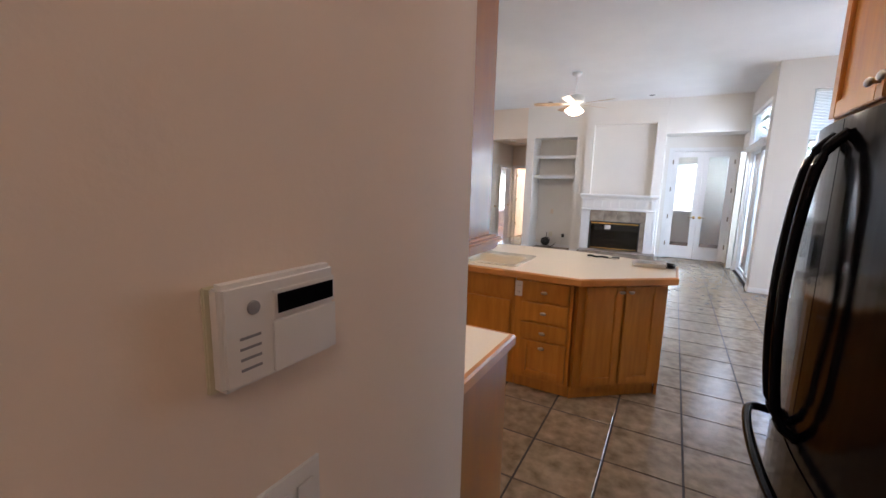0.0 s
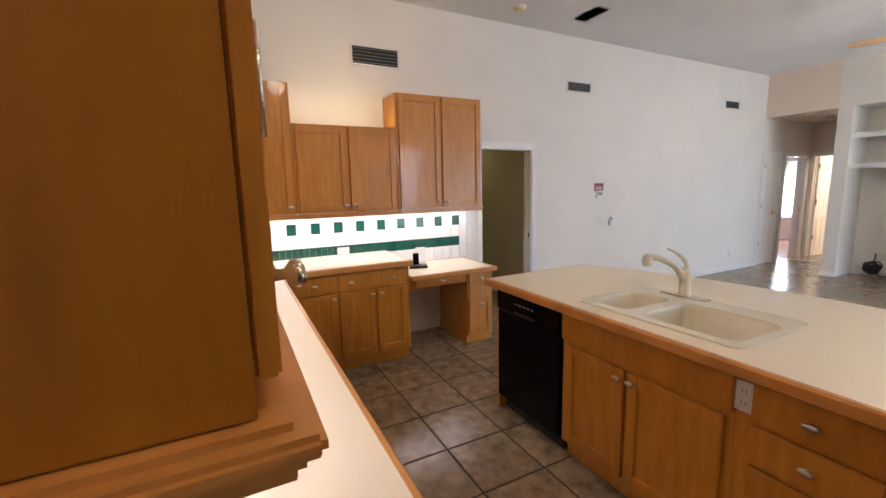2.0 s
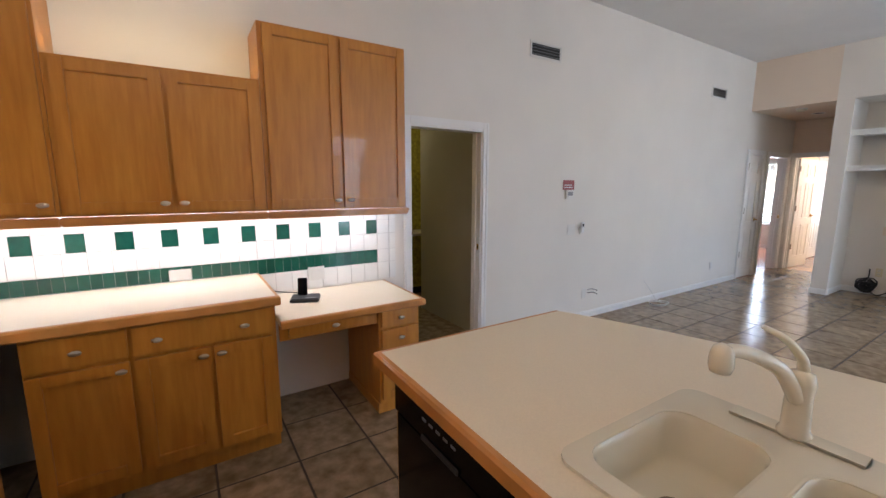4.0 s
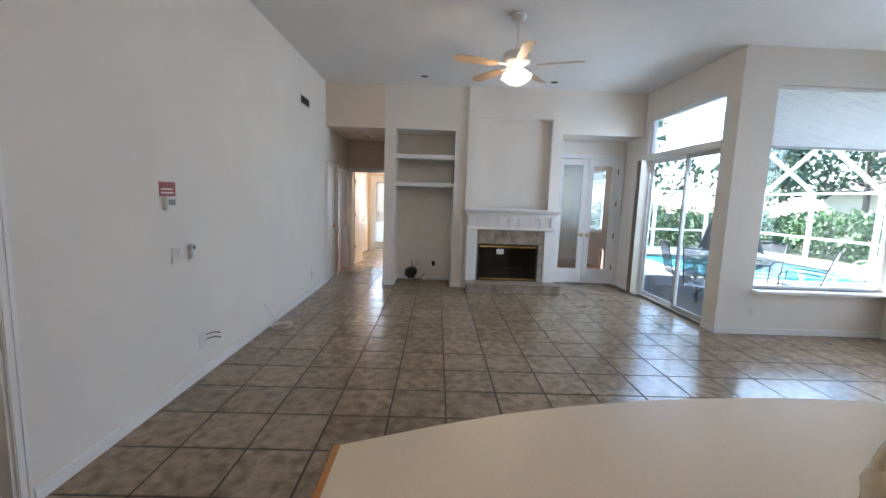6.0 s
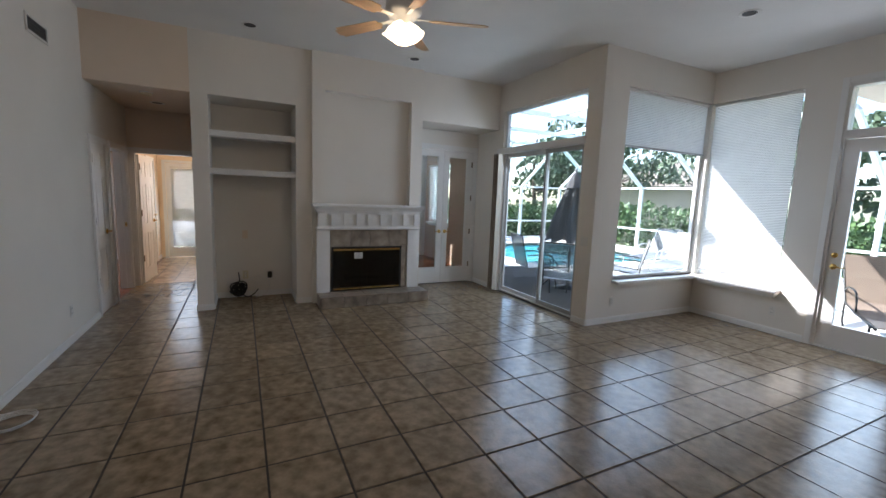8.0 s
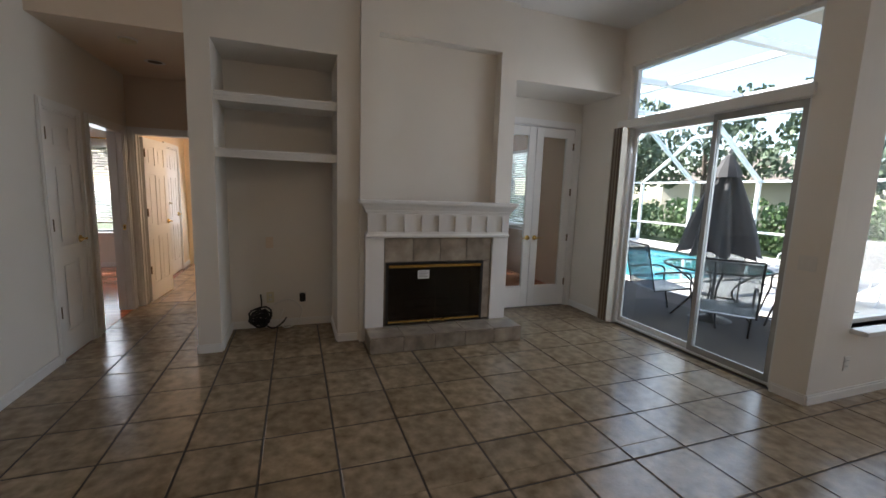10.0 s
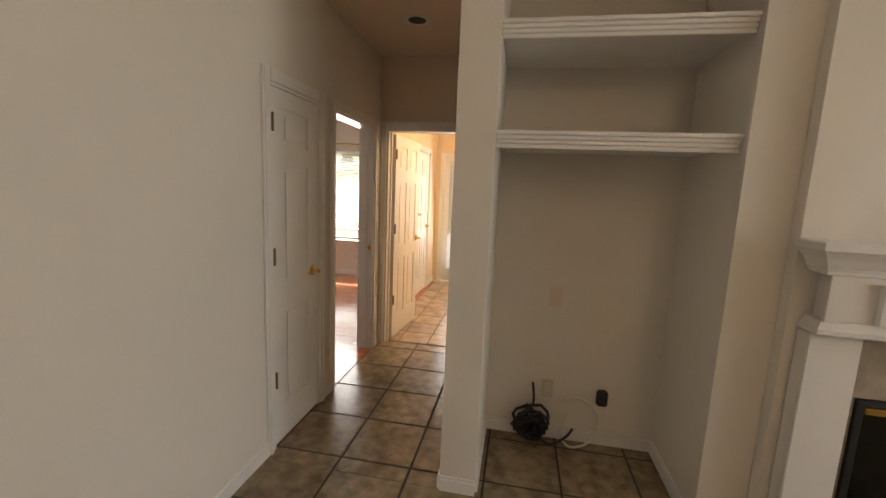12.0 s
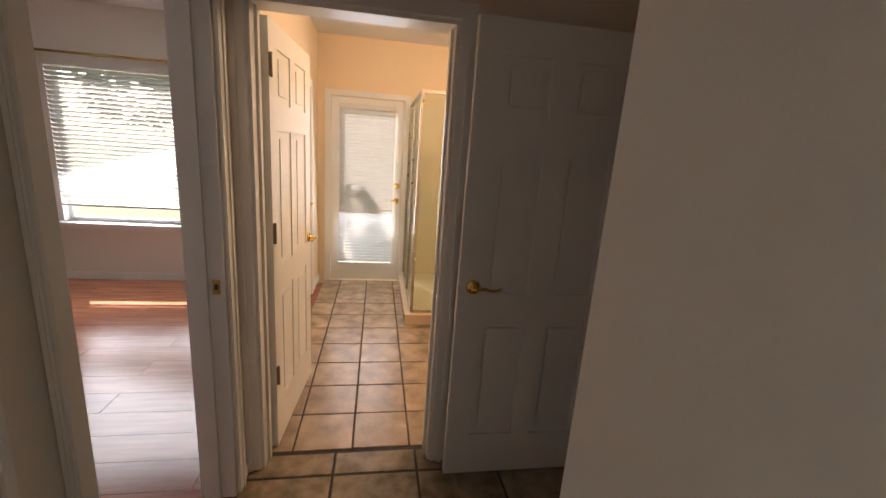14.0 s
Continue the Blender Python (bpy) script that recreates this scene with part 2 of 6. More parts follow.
def box(bm, x0, y0, z0, x1, y1, z1, bevel=0.0, m=None):
    v = [bm.verts.new(p) for p in ((x0, y0, z0), (x1, y0, z0), (x1, y1, z0), (x0, y1, z0), (x0, y0, z1), (x1, y0, z1), (x1, y1, z1), (x0, y1, z1))]
    f = [bm.faces.new([v[i] for i in q]) for q in ((0, 3, 2, 1), (4, 5, 6, 7), (0, 1, 5, 4), (1, 2, 6, 5), (2, 3, 7, 6), (3, 0, 4, 7))]
    if bevel:
        edges = {e for q in f for e in q.edges}
        r = bmesh.ops.bevel(bm, geom=list(edges), offset=bevel, segments=2, affect="EDGES")
        v = list({w for q in r["faces"] for w in q.verts})
    if m is not None:
        bmesh.ops.transform(bm, matrix=m, verts=v)
    return bm


def B(x0, y0, z0, x1, y1, z1, bevel=0.0):
    return box(bmesh.new(), x0, y0, z0, x1, y1, z1, bevel)


def lathe(bm, profile, m=None, n=20):
    """profile: (radius, z) pairs, turned round z."""
    rings = []
    for r, z in profile:
        rings.append([bm.verts.new((max(r, 1e-4) * math.cos(2 * math.pi * i / n), max(r, 1e-4) * math.sin(2 * math.pi * i / n), z)) for i in range(n)])
    for a, b in zip(rings, rings[1:]):
        for i in range(n):
            bm.faces.new((a[i], a[(i + 1) % n], b[(i + 1) % n], b[i]))
    bm.faces.new(rings[0][::-1])
    bm.faces.new(rings[-1])
    if m is not None:
        bmesh.ops.transform(bm, matrix=m, verts=[v for r in rings for v in r])
    return bm


def tube(bm, points, r, n=8, taper=None):
    pts = [Vector(p) for p in points]
    rings = []
    up = Vector((0, 0, 1))
    for i, p in enumerate(pts):
        d = (pts[min(i + 1, len(pts) - 1)] - pts[max(i - 1, 0)]).normalized()
        a = d.cross(up if abs(d.z) < 0.95 else Vector((1, 0, 0))).normalized()
        b = d.cross(a)
        rr = r if taper is None else r + (taper - r) * i / (len(pts) - 1)
        rings.append([bm.verts.new(p + rr * (math.cos(2 * math.pi * k / n) * a + math.sin(2 * math.pi * k / n) * b)) for k in range(n)])
    for a, b in zip(rings, rings[1:]):
        for i in range(n):
            bm.faces.new((a[i], a[(i + 1) % n], b[(i + 1) % n], b[i]))
    bm.faces.new(rings[0][::-1])
    bm.faces.new(rings[-1])
    return bm


def curve_pts(points, steps=6):
    out = []
    p = [Vector(q) for q in points]
    for i in range(len(p) - 1):
        a, b, c, d = p[max(i - 1, 0)], p[i], p[i + 1], p[min(i + 2, len(p) - 1)]
        for s in range(steps):
            t = s / steps
            out.append(0.5 * ((2 * b) + (c - a) * t + (2 * a - 5 * b + 4 * c - d) * t * t + (3 * b - a - 3 * c + d) * t ** 3))
    out.append(p[-1])
    return out


def prism(bm, outline, z0, z1, bevel=0.0):
    lo = [bm.verts.new((x, y, z0)) for x, y in outline]
    hi = [bm.verts.new((x, y, z1)) for x, y in outline]
    n = len(outline)
    f = [bm.faces.new(lo[::-1]), bm.faces.new(hi)]
    for i in range(n):
        f.append(bm.faces.new((lo[i], lo[(i + 1) % n], hi[(i + 1) % n], hi[i])))
    if bevel:
        bmesh.ops.bevel(bm, geom=list(f[1].edges), offset=bevel, segments=2, affect="EDGES")
    return bm


def wall(name, axis, at, thick, a0, a1, z0, z1, holes=(), material=None):
    """A wall at axis = at .. at + thick, from a0 to a1 along the other axis, with holes (a0, a1, z0, z1)."""
    bm = bmesh.new()

    def put(p, q, r, s):
        if q - p < 1e-4 or s - r < 1e-4:
            return
        if axis == "x":
            box(bm, min(at, at + thick), p, r, max(at, at + thick), q, s)
        else:
            box(bm, p, min(at, at + thick), r, q, max(at, at + thick), s)

    c = a0
    for h0, h1, hz0, hz1 in sorted(holes):
        put(c, h0, z0, z1)
        put(h0, h1, z0, hz0)
        put(h0, h1, hz1, z1)
        c = h1
    put(c, a1, z0, z1)
    return structure(name, bm, material or M_WALL)


H, T = 3.36, 0.13
XL, XR, XS = -0.7, 6.7, 4.63

# ---- shell ----
wall("wall_west", "x", XL, -T, -1.6, 11.50, -0.05, H, [(3.76, 4.50, -0.05, 2.0), (9.80, 10.33, -0.05, 2.02), (10.55, 11.36, -0.05, 2.02)], M_WALL_L)
wall("wall_kitchen", "y", 0.88, -T, XL, 2.919, -0.05, H)
wall("wall_alarm", "x", 3.05, -T, -1.6, 0.879, -0.05, H)
wall("wall_south", "y", -1.6, -T, XL - T, 6.7 + T, -0.05, H)
wall("wall_fridge", "x", 4.64, T, -1.6, 2.45, -0.05, H)
wall("wall_nook", "y", 2.45, -T, 4.62 + T, XR, -0.05, H)
wall("wall_east", "x", XR, T, 2.45, 7.55 + T, -0.05, H, [(5.27, 6.11, -0.05, 2.92), (6.50, 7.55, 0.56, 2.95)], M_WALL_L)
wall("wall_bay", "y", 7.55, T, XS + T, XR, -0.05, H, [(5.05, 6.70, 0.56, 2.95)], M_WALL_L)
wall("wall_slider", "x", XS, T, 7.55, 10.37, -0.05, H, [(7.80, 9.58, -0.05, 2.93)], M_WALL_L)
wall("wall_alcove", "y", 10.37, T, 3.24, XS + T, -0.05, H, [(3.38, 4.56, -0.05, 2.36)], M_WALL_L)
bm = bmesh.new()
box(bm, 1.46, 9.72, -0.05, 1.66, 10.45, H)
box(bm, 0.28, 9.72, -0.05, 0.46, 10.45, H)
box(bm, 0.46, 9.72, 2.65, 1.46, 10.45, H)
box(bm, 0.46, 10.33, -0.05, 1.46, 10.45, 2.65)
structure("wall_niche", bm, M_WALL_L)
bm = bmesh.new()
box(bm, 1.66, 9.66, -0.05, 1.83, 10.5, H)
box(bm, 3.06, 9.66, -0.05, 3.24, 10.5, H)
box(bm, 1.83, 9.66, 2.88, 3.06, 10.5, H)
box(bm, 1.83, 9.78, 1.02, 3.06, 10.5, 2.88)
box(bm, 1.83, 9.98, -0.05, 3.06, 10.5, 1.02)
structure("chimney_breast", bm, M_WALL_L)
structure("alcove_soffit", B(3.24, 9.72, 2.66, XS, 10.37, H), M_WALL_L)
structure("hall_soffit", B(XL, 9.72, 2.65, 0.28, 11.50, H), M_WALL)
structure("hall_ceiling_end", B(0.28, 10.45, 2.65, 1.6, 11.50, H), M_WALL)
wall("wall_hall_end", "y", 11.50, T, XL - T, 1.73, -0.05, H, [(-0.64, 0.17, -0.05, 2.03)])
wall("wall_hall_east", "x", 1.6, T, 10.5, 11.50, -0.05, H)
structure("ceiling", prism(bmesh.new(), [(XL - T, -1.73), (XR + T, -1.73), (XR + T, 7.68), (XS + T, 7.68), (XS + T, 11.75), (XL - T, 11.75)], H, H + 0.15), M_CEIL)
# bath
wall("wall_bath_west", "x", -0.78, -T, 11.63, 14.6, -0.05, 2.7, [(13.2, 13.9, -0.05, 2.03)], M_PEACH)
wall("wall_bath_north", "y", 14.42, T, -1.0, 2.3, -0.05, 2.7, [(-0.64, 0.13, 0.0, 2.03)], M_PEACH)
wall("wall_bath_east", "x", 2.2, T, 11.63, 14.6, -0.05, 2.7, (), M_PEACH)
structure("ceiling_bath", B(-1.1, 11.63, 2.62, 2.4, 14.6, 2.75), M_CEIL)
structure("floor_bath_slab", B(-1.1, 11.58, -0.1, 2.4, 14.6, -0.004), M_GROUT)
# bedroom
wall("wall_bedroom_north", "y", 14.3, T, -5.2, -1.01, -0.05, 2.75, [(-3.20, -1.75, 0.60, 2.08)], M_WALL_L)
wall("wall_bedroom_west", "x", -5.2, -T, 8.5, 14.43, -0.05, 2.75, (), M_WALL_L)
wall("wall_bedroom_south", "y", 8.5, -T, -5.2, XL - T, -0.05, 2.75, (), M_WALL_L)
structure("ceiling_bedroom", B(-5.4, 8.4, 2.62, XL - T, 14.43, 2.75), M_CEIL)
structure("floor_bedroom_slab", B(-5.4, 8.4, -0.1, XL - T, 14.4, -0.012), M_GROUT)
# powder room
wall("wall_powder_south", "y", 3.3, -T, -3.2, XL - T, -0.05, 2.75, (), M_YELLOW)
wall("wall_powder_north", "y", 5.6, T, -3.2, XL - T, -0.05, 2.75, (), M_YELLOW)
wall("wall_powder_west", "x", -3.1, -T, 3.2, 5.7, -0.05, 2.75, (), M_YELLOW)
structure("ceiling_powder", B(-3.3, 3.1, 2.6, XL - T, 5.8, 2.75), M_CEIL)
structure("floor_powder_slab", B(-3.3, 3.1, -0.1, XL, 5.8, 0.0), M_TILE)
# den behind the french doors
wall("wall_den_north", "y", 13.7, T, 2.4, 5.2, -0.05, 2.75, [(3.2, 4.1, 0.9, 2.3)], M_WALL_L)
wall("wall_den_west", "x", 2.4, -0.05, 10.5, 13.83, -0.05, 2.75, (), M_WALL)
wall("wall_den_east", "x", 5.1, T, 10.5, 13.83, -0.05, 2.75, [(12.35, 13.45, 0.9, 2.3)], M_TANW)
structure("ceiling_den", B(2.3, 10.5, 2.62, 5.3, 13.83, 2.75), M_CEIL)
structure("floor_den_slab", B(2.3, 10.5, -0.1, 5.3, 13.83, -0.002), M_WOODFL)
structure("floor_slab", B(XL - T, -1.73, -0.12, XR + T, 11.58, -0.004), M_GROUT)


# ---- reusable things ----
def knob(parent, x, z, wide=True):
    bm = bmesh.new()
    lathe(bm, [(0.007, 0), (0.006, 0.012), (0.014, 0.017), (0.016, 0.023), (0.012, 0.028), (0.001, 0.03)], pose(x, -0.02, z, 90), 14)
    if wide:
        bmesh.ops.scale(bm, vec=(1.5, 1, 0.8), space=Matrix.Translation((-x, 0, -z)), verts=bm.verts)
    return part("knob", bm, M_NICKEL, parent, "small oval nickel knob", smooth=True)


def front(parent, kind, x0, x1, z0, z1, k=None):
    """A drawer or door front at y -0.02 .. 0."""
    bm = bmesh.new()
    g, s = 0.0045, 0.055
    a, b, c, d = x0 + g, x1 - g, z0 + g, z1 - g
    if kind == "drawer":
        box(bm, a, -0.02, c, b, 0, d, 0.004)
    else:
        box(bm, a, -0.02, c, a + s, 0, d, 0.003)
        box(bm, b - s, -0.02, c, b, 0, d, 0.003)
        box(bm, a + s, -0.0195, c, b - s, 0, c + s, 0.003)
        box(bm, a + s, -0.0195, d - s, b - s, 0, d, 0.003)
        box(bm, a + s, -0.007, c + s, b - s, -0.001, d - s)
    ob = part("drawer" if kind == "drawer" else "door", bm, M_OAK, parent)
    if k:
        knob(ob, *k)
    return ob


def cabinet(name, loc, rz, w, d, h, fronts, label, toe=0.1, rail=False, category="cabinet", group="kitchen cabinets"):
    t = thing(name, loc, rz, label, category, group)
    part("body", B(0, 0.001, toe, w, d, h, 0.002), M_OAK, t)
    if toe:
        part("toe_kick", B(0.002, 0.05, 0, w - 0.002, d - 0.01, toe - 0.001), M_OAK, t)
    if rail:
        bm = B(-0.004, -0.035, -0.045, w + 0.004, 0.0, 0.0, 0.008)
        box(bm, -0.004, -0.05, -0.022, w + 0.004, -0.036, -0.002, 0.005)
        part("light_rail", bm, M_EDGE, t, "moulded honey wood light rail")
    for f in fronts:
        front(t, *f)
    return t


def slab_with_hole(outline, hole, z0, z1):
    bm = bmesh.new()
    loops = []
    for pts in ([outline] + ([hole] if hole else [])):
        v = [bm.verts.new((x, y, z1)) for x, y in pts]
        loops.append([bm.edges.new((v[i], v[(i + 1) % len(v)])) for i in range(len(v))])
    bmesh.ops.triangle_fill(bm, use_beauty=True, use_dissolve=True, edges=[e for q in loops for e in q])
    r = bmesh.ops.extrude_face_region(bm, geom=list(bm.faces))
    bmesh.ops.translate(bm, vec=(0, 0, z0 - z1), verts=[q for q in r["geom"] if isinstance(q, bmesh.types.BMVert)])
    return bm


def edge_strip(points, w, z0, z1):
    """A nosing swept along points (x, y), on their right-hand side."""
    bm = bmesh.new()
    p = [Vector((x, y, 0)) for x, y in points]
    prof = [(0, z0), (w * 0.75, z0), (w, z0 + 0.006), (w, z1 - 0.01), (w * 0.7, z1 - 0.001), (0, z1)]
    rings = []
    for i, q in enumerate(p):
        d0 = (q - p[i - 1]).normalized() if i else (p[1] - q).normalized()
        d1 = (p[i + 1] - q).normalized() if i < len(p) - 1 else d0
        n0, n1 = Vector((d0.y, -d0.x, 0)), Vector((d1.y, -d1.x, 0))
        n = (n0 + n1).normalized()
        n = n / max(0.3, n.dot(n0))
        rings.append([bm.verts.new((q.x + n.x * u, q.y + n.y * u, z)) for u, z in prof])
    k = len(prof)
    for a, b in zip(rings, rings[1:]):
        for i in range(k):
            bm.faces.new((a[i], a[(i + 1) % k], b[(i + 1) % k], b[i]))
    bm.faces.new(rings[0][::-1])
    bm.faces.new(rings[-1])
    return bm


def lever(parent, x, z, side, toward, m=None):
    """A brass lever on a leaf's face; side: -1 or 1 in y; toward: -1 or 1 in x."""
    bm = lathe(bmesh.new(), [(0.032, 0), (0.032, 0.006), (0.024, 0.012), (0.011, 0.016), (0.010, 0.045), (0.013, 0.05), (0.001, 0.053)], pose(x, side * 0.019, z, 90 if side < 0 else -90), 18)
    tube(bm, curve_pts([(x, side * 0.062, z), (x + toward * 0.04, side * 0.064, z + 0.006), (x + toward * 0.08, side * 0.062, z - 0.004), (x + toward * 0.115, side * 0.06, z + 0.008)]), 0.008, 8, 0.005)
    return part("handle", bm, m or M_BRASS, parent, "polished brass lever handle", smooth=True)


def hinge(parent, x, y, z, m=None):
    bm = B(x - 0.012, y - 0.004, z - 0.045, x + 0.012, y + 0.004, z + 0.045)
    lathe(bm, [(0.006, -0.048), (0.006, 0.048)], pose(x, y - 0.006, z), 8)
    return part("hinge", bm, m or M_STEEL, parent, "dark metal butt hinge")


def leaf(parent, hinge_at, turn, w, h, cols=2, rows=((0.22, 0.80), (0.93, 1.56), (1.68, 1.90)), handles=True, hinges=-1, mirror=1, material=None):
    """A panelled door leaf, hinged at its local origin; mirror -1: it runs to -x."""
    bm = bmesh.new()
    f, c, t, s = 0.018, 0.011, 0.015, 0.11
    stiles = [0, s] if cols == 1 else [0, s, w / 2 - 0.045, w / 2 + 0.045]
    if cols == 1:
        spans = [(s, w - s)]
        uprights = [(0, s), (w - s, w)]
    else:
        spans = [(s, w / 2 - 0.045), (w / 2 + 0.045, w - s)]
        uprights = [(0, s), (w / 2 - 0.045, w / 2 + 0.045), (w - s, w)]
    zs = [0.008] + [z for r in rows for z in r] + [h]

    def bx(a, b, z0, z1, q, bev=0.0):
        x0, x1 = sorted((a * mirror, b * mirror))
        box(bm, x0, -q, z0, x1, q, z1, bev)

    for a, b in uprights:
        bx(a, b, 0.008, h, f)
    for a, b in spans:
        for i in range(0, len(zs), 2):
            bx(a, b, zs[i], zs[i + 1], f)
        for z0, z1 in rows:
            bx(a, b, z0, z1, c)
            bx(a + 0.03, b - 0.03, z0 + 0.03, z1 - 0.03, t, 0.004)
    lf = part("leaf", bm, material or M_TRIM, parent, "white painted panelled door leaf")
    lf.matrix_basis = pose(*hinge_at, 0, 0, turn)
    if handles:
        lever(lf, (w - 0.065) * mirror, 0.96, -1, -mirror)
        lever(lf, (w - 0.065) * mirror, 0.96, 1, -mirror)
    for z in (0.40, 1.11, 1.82):
        hinge(lf, 0.012 * mirror, hinges * 0.019, z)
    return lf


def doorway(name, loc, rz, w, h, depth, label, both=True, cw=0.062):
    """Casing and jamb round an opening that runs from local x 0 to w, with the wall's front at y 0."""
    t = thing(name, loc, rz, label, "door")
    tagged(t, kind="structure")
    bm = bmesh.new()
    for y0, y1 in ([(-0.016, -0.001)] + ([(depth + 0.001, depth + 0.016)] if both else [])):
        box(bm, -cw, y0, 0, 0.004, y1, h + cw, 0.004)
        box(bm, w - 0.004, y0, 0, w + cw, y1, h + cw, 0.004)
        box(bm, 0.004, y0, h - 0.004, w - 0.004, y1, h + cw, 0.004)
        box(bm, -cw + 0.012, y0 - 0.006 if y0 < 0 else y0, 0, -cw + 0.03, y1 if y0 < 0 else y1 + 0.006, h + cw - 0.012)
        box(bm, w + cw - 0.03, y0 - 0.006 if y0 < 0 else y0, 0, w + cw - 0.012, y1 if y0 < 0 else y1 + 0.006, h + cw - 0.012)
    part("casing", bm, M_TRIM, t)
    bm = B(0.0005, 0, 0, 0.018, depth, h)
    box(bm, w - 0.018, 0, 0, w - 0.0005, depth, h)
    box(bm, 0.018, 0, h - 0.018, w - 0.018, depth, h - 0.0005)
    box(bm, 0.018, depth * 0.45, 0, 0.03, depth * 0.7, h - 0.018)
    box(bm, w - 0.03, depth * 0.45, 0, w - 0.018, depth * 0.7, h - 0.018)
    part("jamb", bm, M_TRIM, t)
    return t


def plate(name, loc, rz, w, h, label, kind="outlet", material=None, category="outlet"):
    t = thing(name, loc, rz, label, category, "")
    part("cover_plate", B(-w / 2, -0.006, -h / 2, w / 2, 0, h / 2, 0.002), material or M_PLASTIC, t)
    if kind == "outlet":
        for dz in (-0.2 * h, 0.2 * h):
            part("socket", B(-0.016, -0.0085, dz - 0.013, 0.016, -0.006, dz + 0.013, 0.001), M_PLASTIC, t)
            bm = B(-0.008, -0.0095, dz - 0.005, -0.0055, -0.0086, dz + 0.006)
            box(bm, 0.0055, -0.0095, dz - 0.005, 0.008, -0.0086, dz + 0.006)
            part("slot", bm, M_BLACKM, t)
    else:
        n = max(1, round(w / 0.05) - 0) if kind == "switch" else 0
        for i in range(n if w > 0.1 else 1 if n else 0):
            x = (i - ((n if w > 0.1 else 1) - 1) / 2) * 0.046
            part("rocker", B(x - 0.016, -0.010, -0.032, x + 0.016, -0.006, 0.032, 0.002), M_PLASTIC, t)
    return t


def vent(loc, rz, w, h, n, label, name="wall_vent"):
    t = thing(name, loc, rz, label, "vent", "wall vents")
    bm = bmesh.new()
    f = 0.022
    box(bm, 0, -0.012, 0, f, 0, h, 0.002)
    box(bm, w - f, -0.012, 0, w, 0, h, 0.002)
    box(bm, f, -0.012, 0, w - f, 0, f, 0.002)
    box(bm, f, -0.012, h - f, w - f, 0, h, 0.002)
    part("frame", bm, M_PLASTIC, t)
    part("backing", B(f, -0.002, f, w - f, 0, h - f), M_BLACKM, t)
    for i in range(n):
        z = f + (h - 2 * f) * (i + 0.5) / n
        part("slat", box(bmesh.new(), f, -0.004, -0.0012, w - f, 0.006, 0.0012, 0, Matrix.Translation((0, -0.006, z)) @ pose(0, 0, 0, 35)), M_MARK, t)
    return t


def recessed(loc, label, name="recessed_ceiling_lamp"):
    t = thing(name, loc, 0, label, "ceiling lamp", "recessed ceiling lamps")
    part("trim_ring", lathe(bmesh.new(), [(0.062, -0.001), (0.075, -0.001), (0.09, -0.004), (0.088, -0.008), (0.07, -0.008), (0.062, -0.004)], None, 28), M_TRIM, t, smooth=True)
    part("lens", lathe(bmesh.new(), [(0.061, -0.0052), (0.03, -0.0048), (0.001, -0.0046)], None, 24), M_LENS, t)
    return t


def smoke_alarm(loc, label):
    t = thing("smoke_alarm", loc, 0, label, "smoke alarm")
    part("base", lathe(bmesh.new(), [(0.07, 0), (0.07, -0.012), (0.062, -0.014)], None, 26), M_PLASTIC, t, smooth=True)
    part("cover", lathe(bmesh.new(), [(0.06, -0.014), (0.058, -0.03), (0.045, -0.038), (0.001, -0.04)], None, 26), M_OUTLET, t, smooth=True)
    return t


def slat_blind(name, loc, rz, w, h, label, pitch=0.042, tilt=38, skip=0.0):
    t = thing(name, loc, rz, label, "blind")
    part("head_rail", B(0, -0.03, h - 0.05, w, 0.02, h, 0.003), M_PLASTIC, t)
    n = int((h - 0.08 - skip) / pitch)
    me = None
    for i in range(n):
        z = h - 0.075 - i * pitch
        if me is None:
            ob = part("slat", box(bmesh.new(), 0.005, -0.024, -0.0012, w - 0.005, 0.024, 0.0012, 0, pose(0, 0, 0, tilt)), M_BLIND, t)
            me = ob.data
        else:
            ob = new("slat", me)
            ob.parent = t
        ob.location = (0, 0, z)
    part("bottom_rail", B(0.004, -0.02, skip + 0.002, w - 0.004, 0.02, skip + 0.025, 0.003), M_PLASTIC, t)
    for x in (0.12 * w, 0.88 * w):
        part("cord", tube(bmesh.new(), [(x, -0.026, skip + 0.02), (x, -0.026, h - 0.05)], 0.0018, 5), M_PLASTIC, t)
    return t


def pleated(name, loc, rz, w, h, label):
    t = thing(name, loc, rz, label, "blind")
    bm = bmesh.new()
    n = int(h / 0.02)
    rows = []
    for i in range(2 * n + 1):
        y = 0.0 if i % 2 == 0 else -0.009
        z = h * i / (2 * n)
        rows.append((bm.verts.new((0, y, z)), bm.verts.new((w, y, z))))
    for a, b in zip(rows, rows[1:]):
        bm.faces.new((a[0], a[1], b[1], b[0]))
    part("fabric", bm, M_SHADE, t)
    part("head_rail", B(0, -0.03, h, w, 0.02, h + 0.035, 0.003), M_PLASTIC, t)
    part("bottom_rail", B(0, -0.02, -0.025, w, 0.012, 0.0, 0.003), M_ALUG, t)
    return t


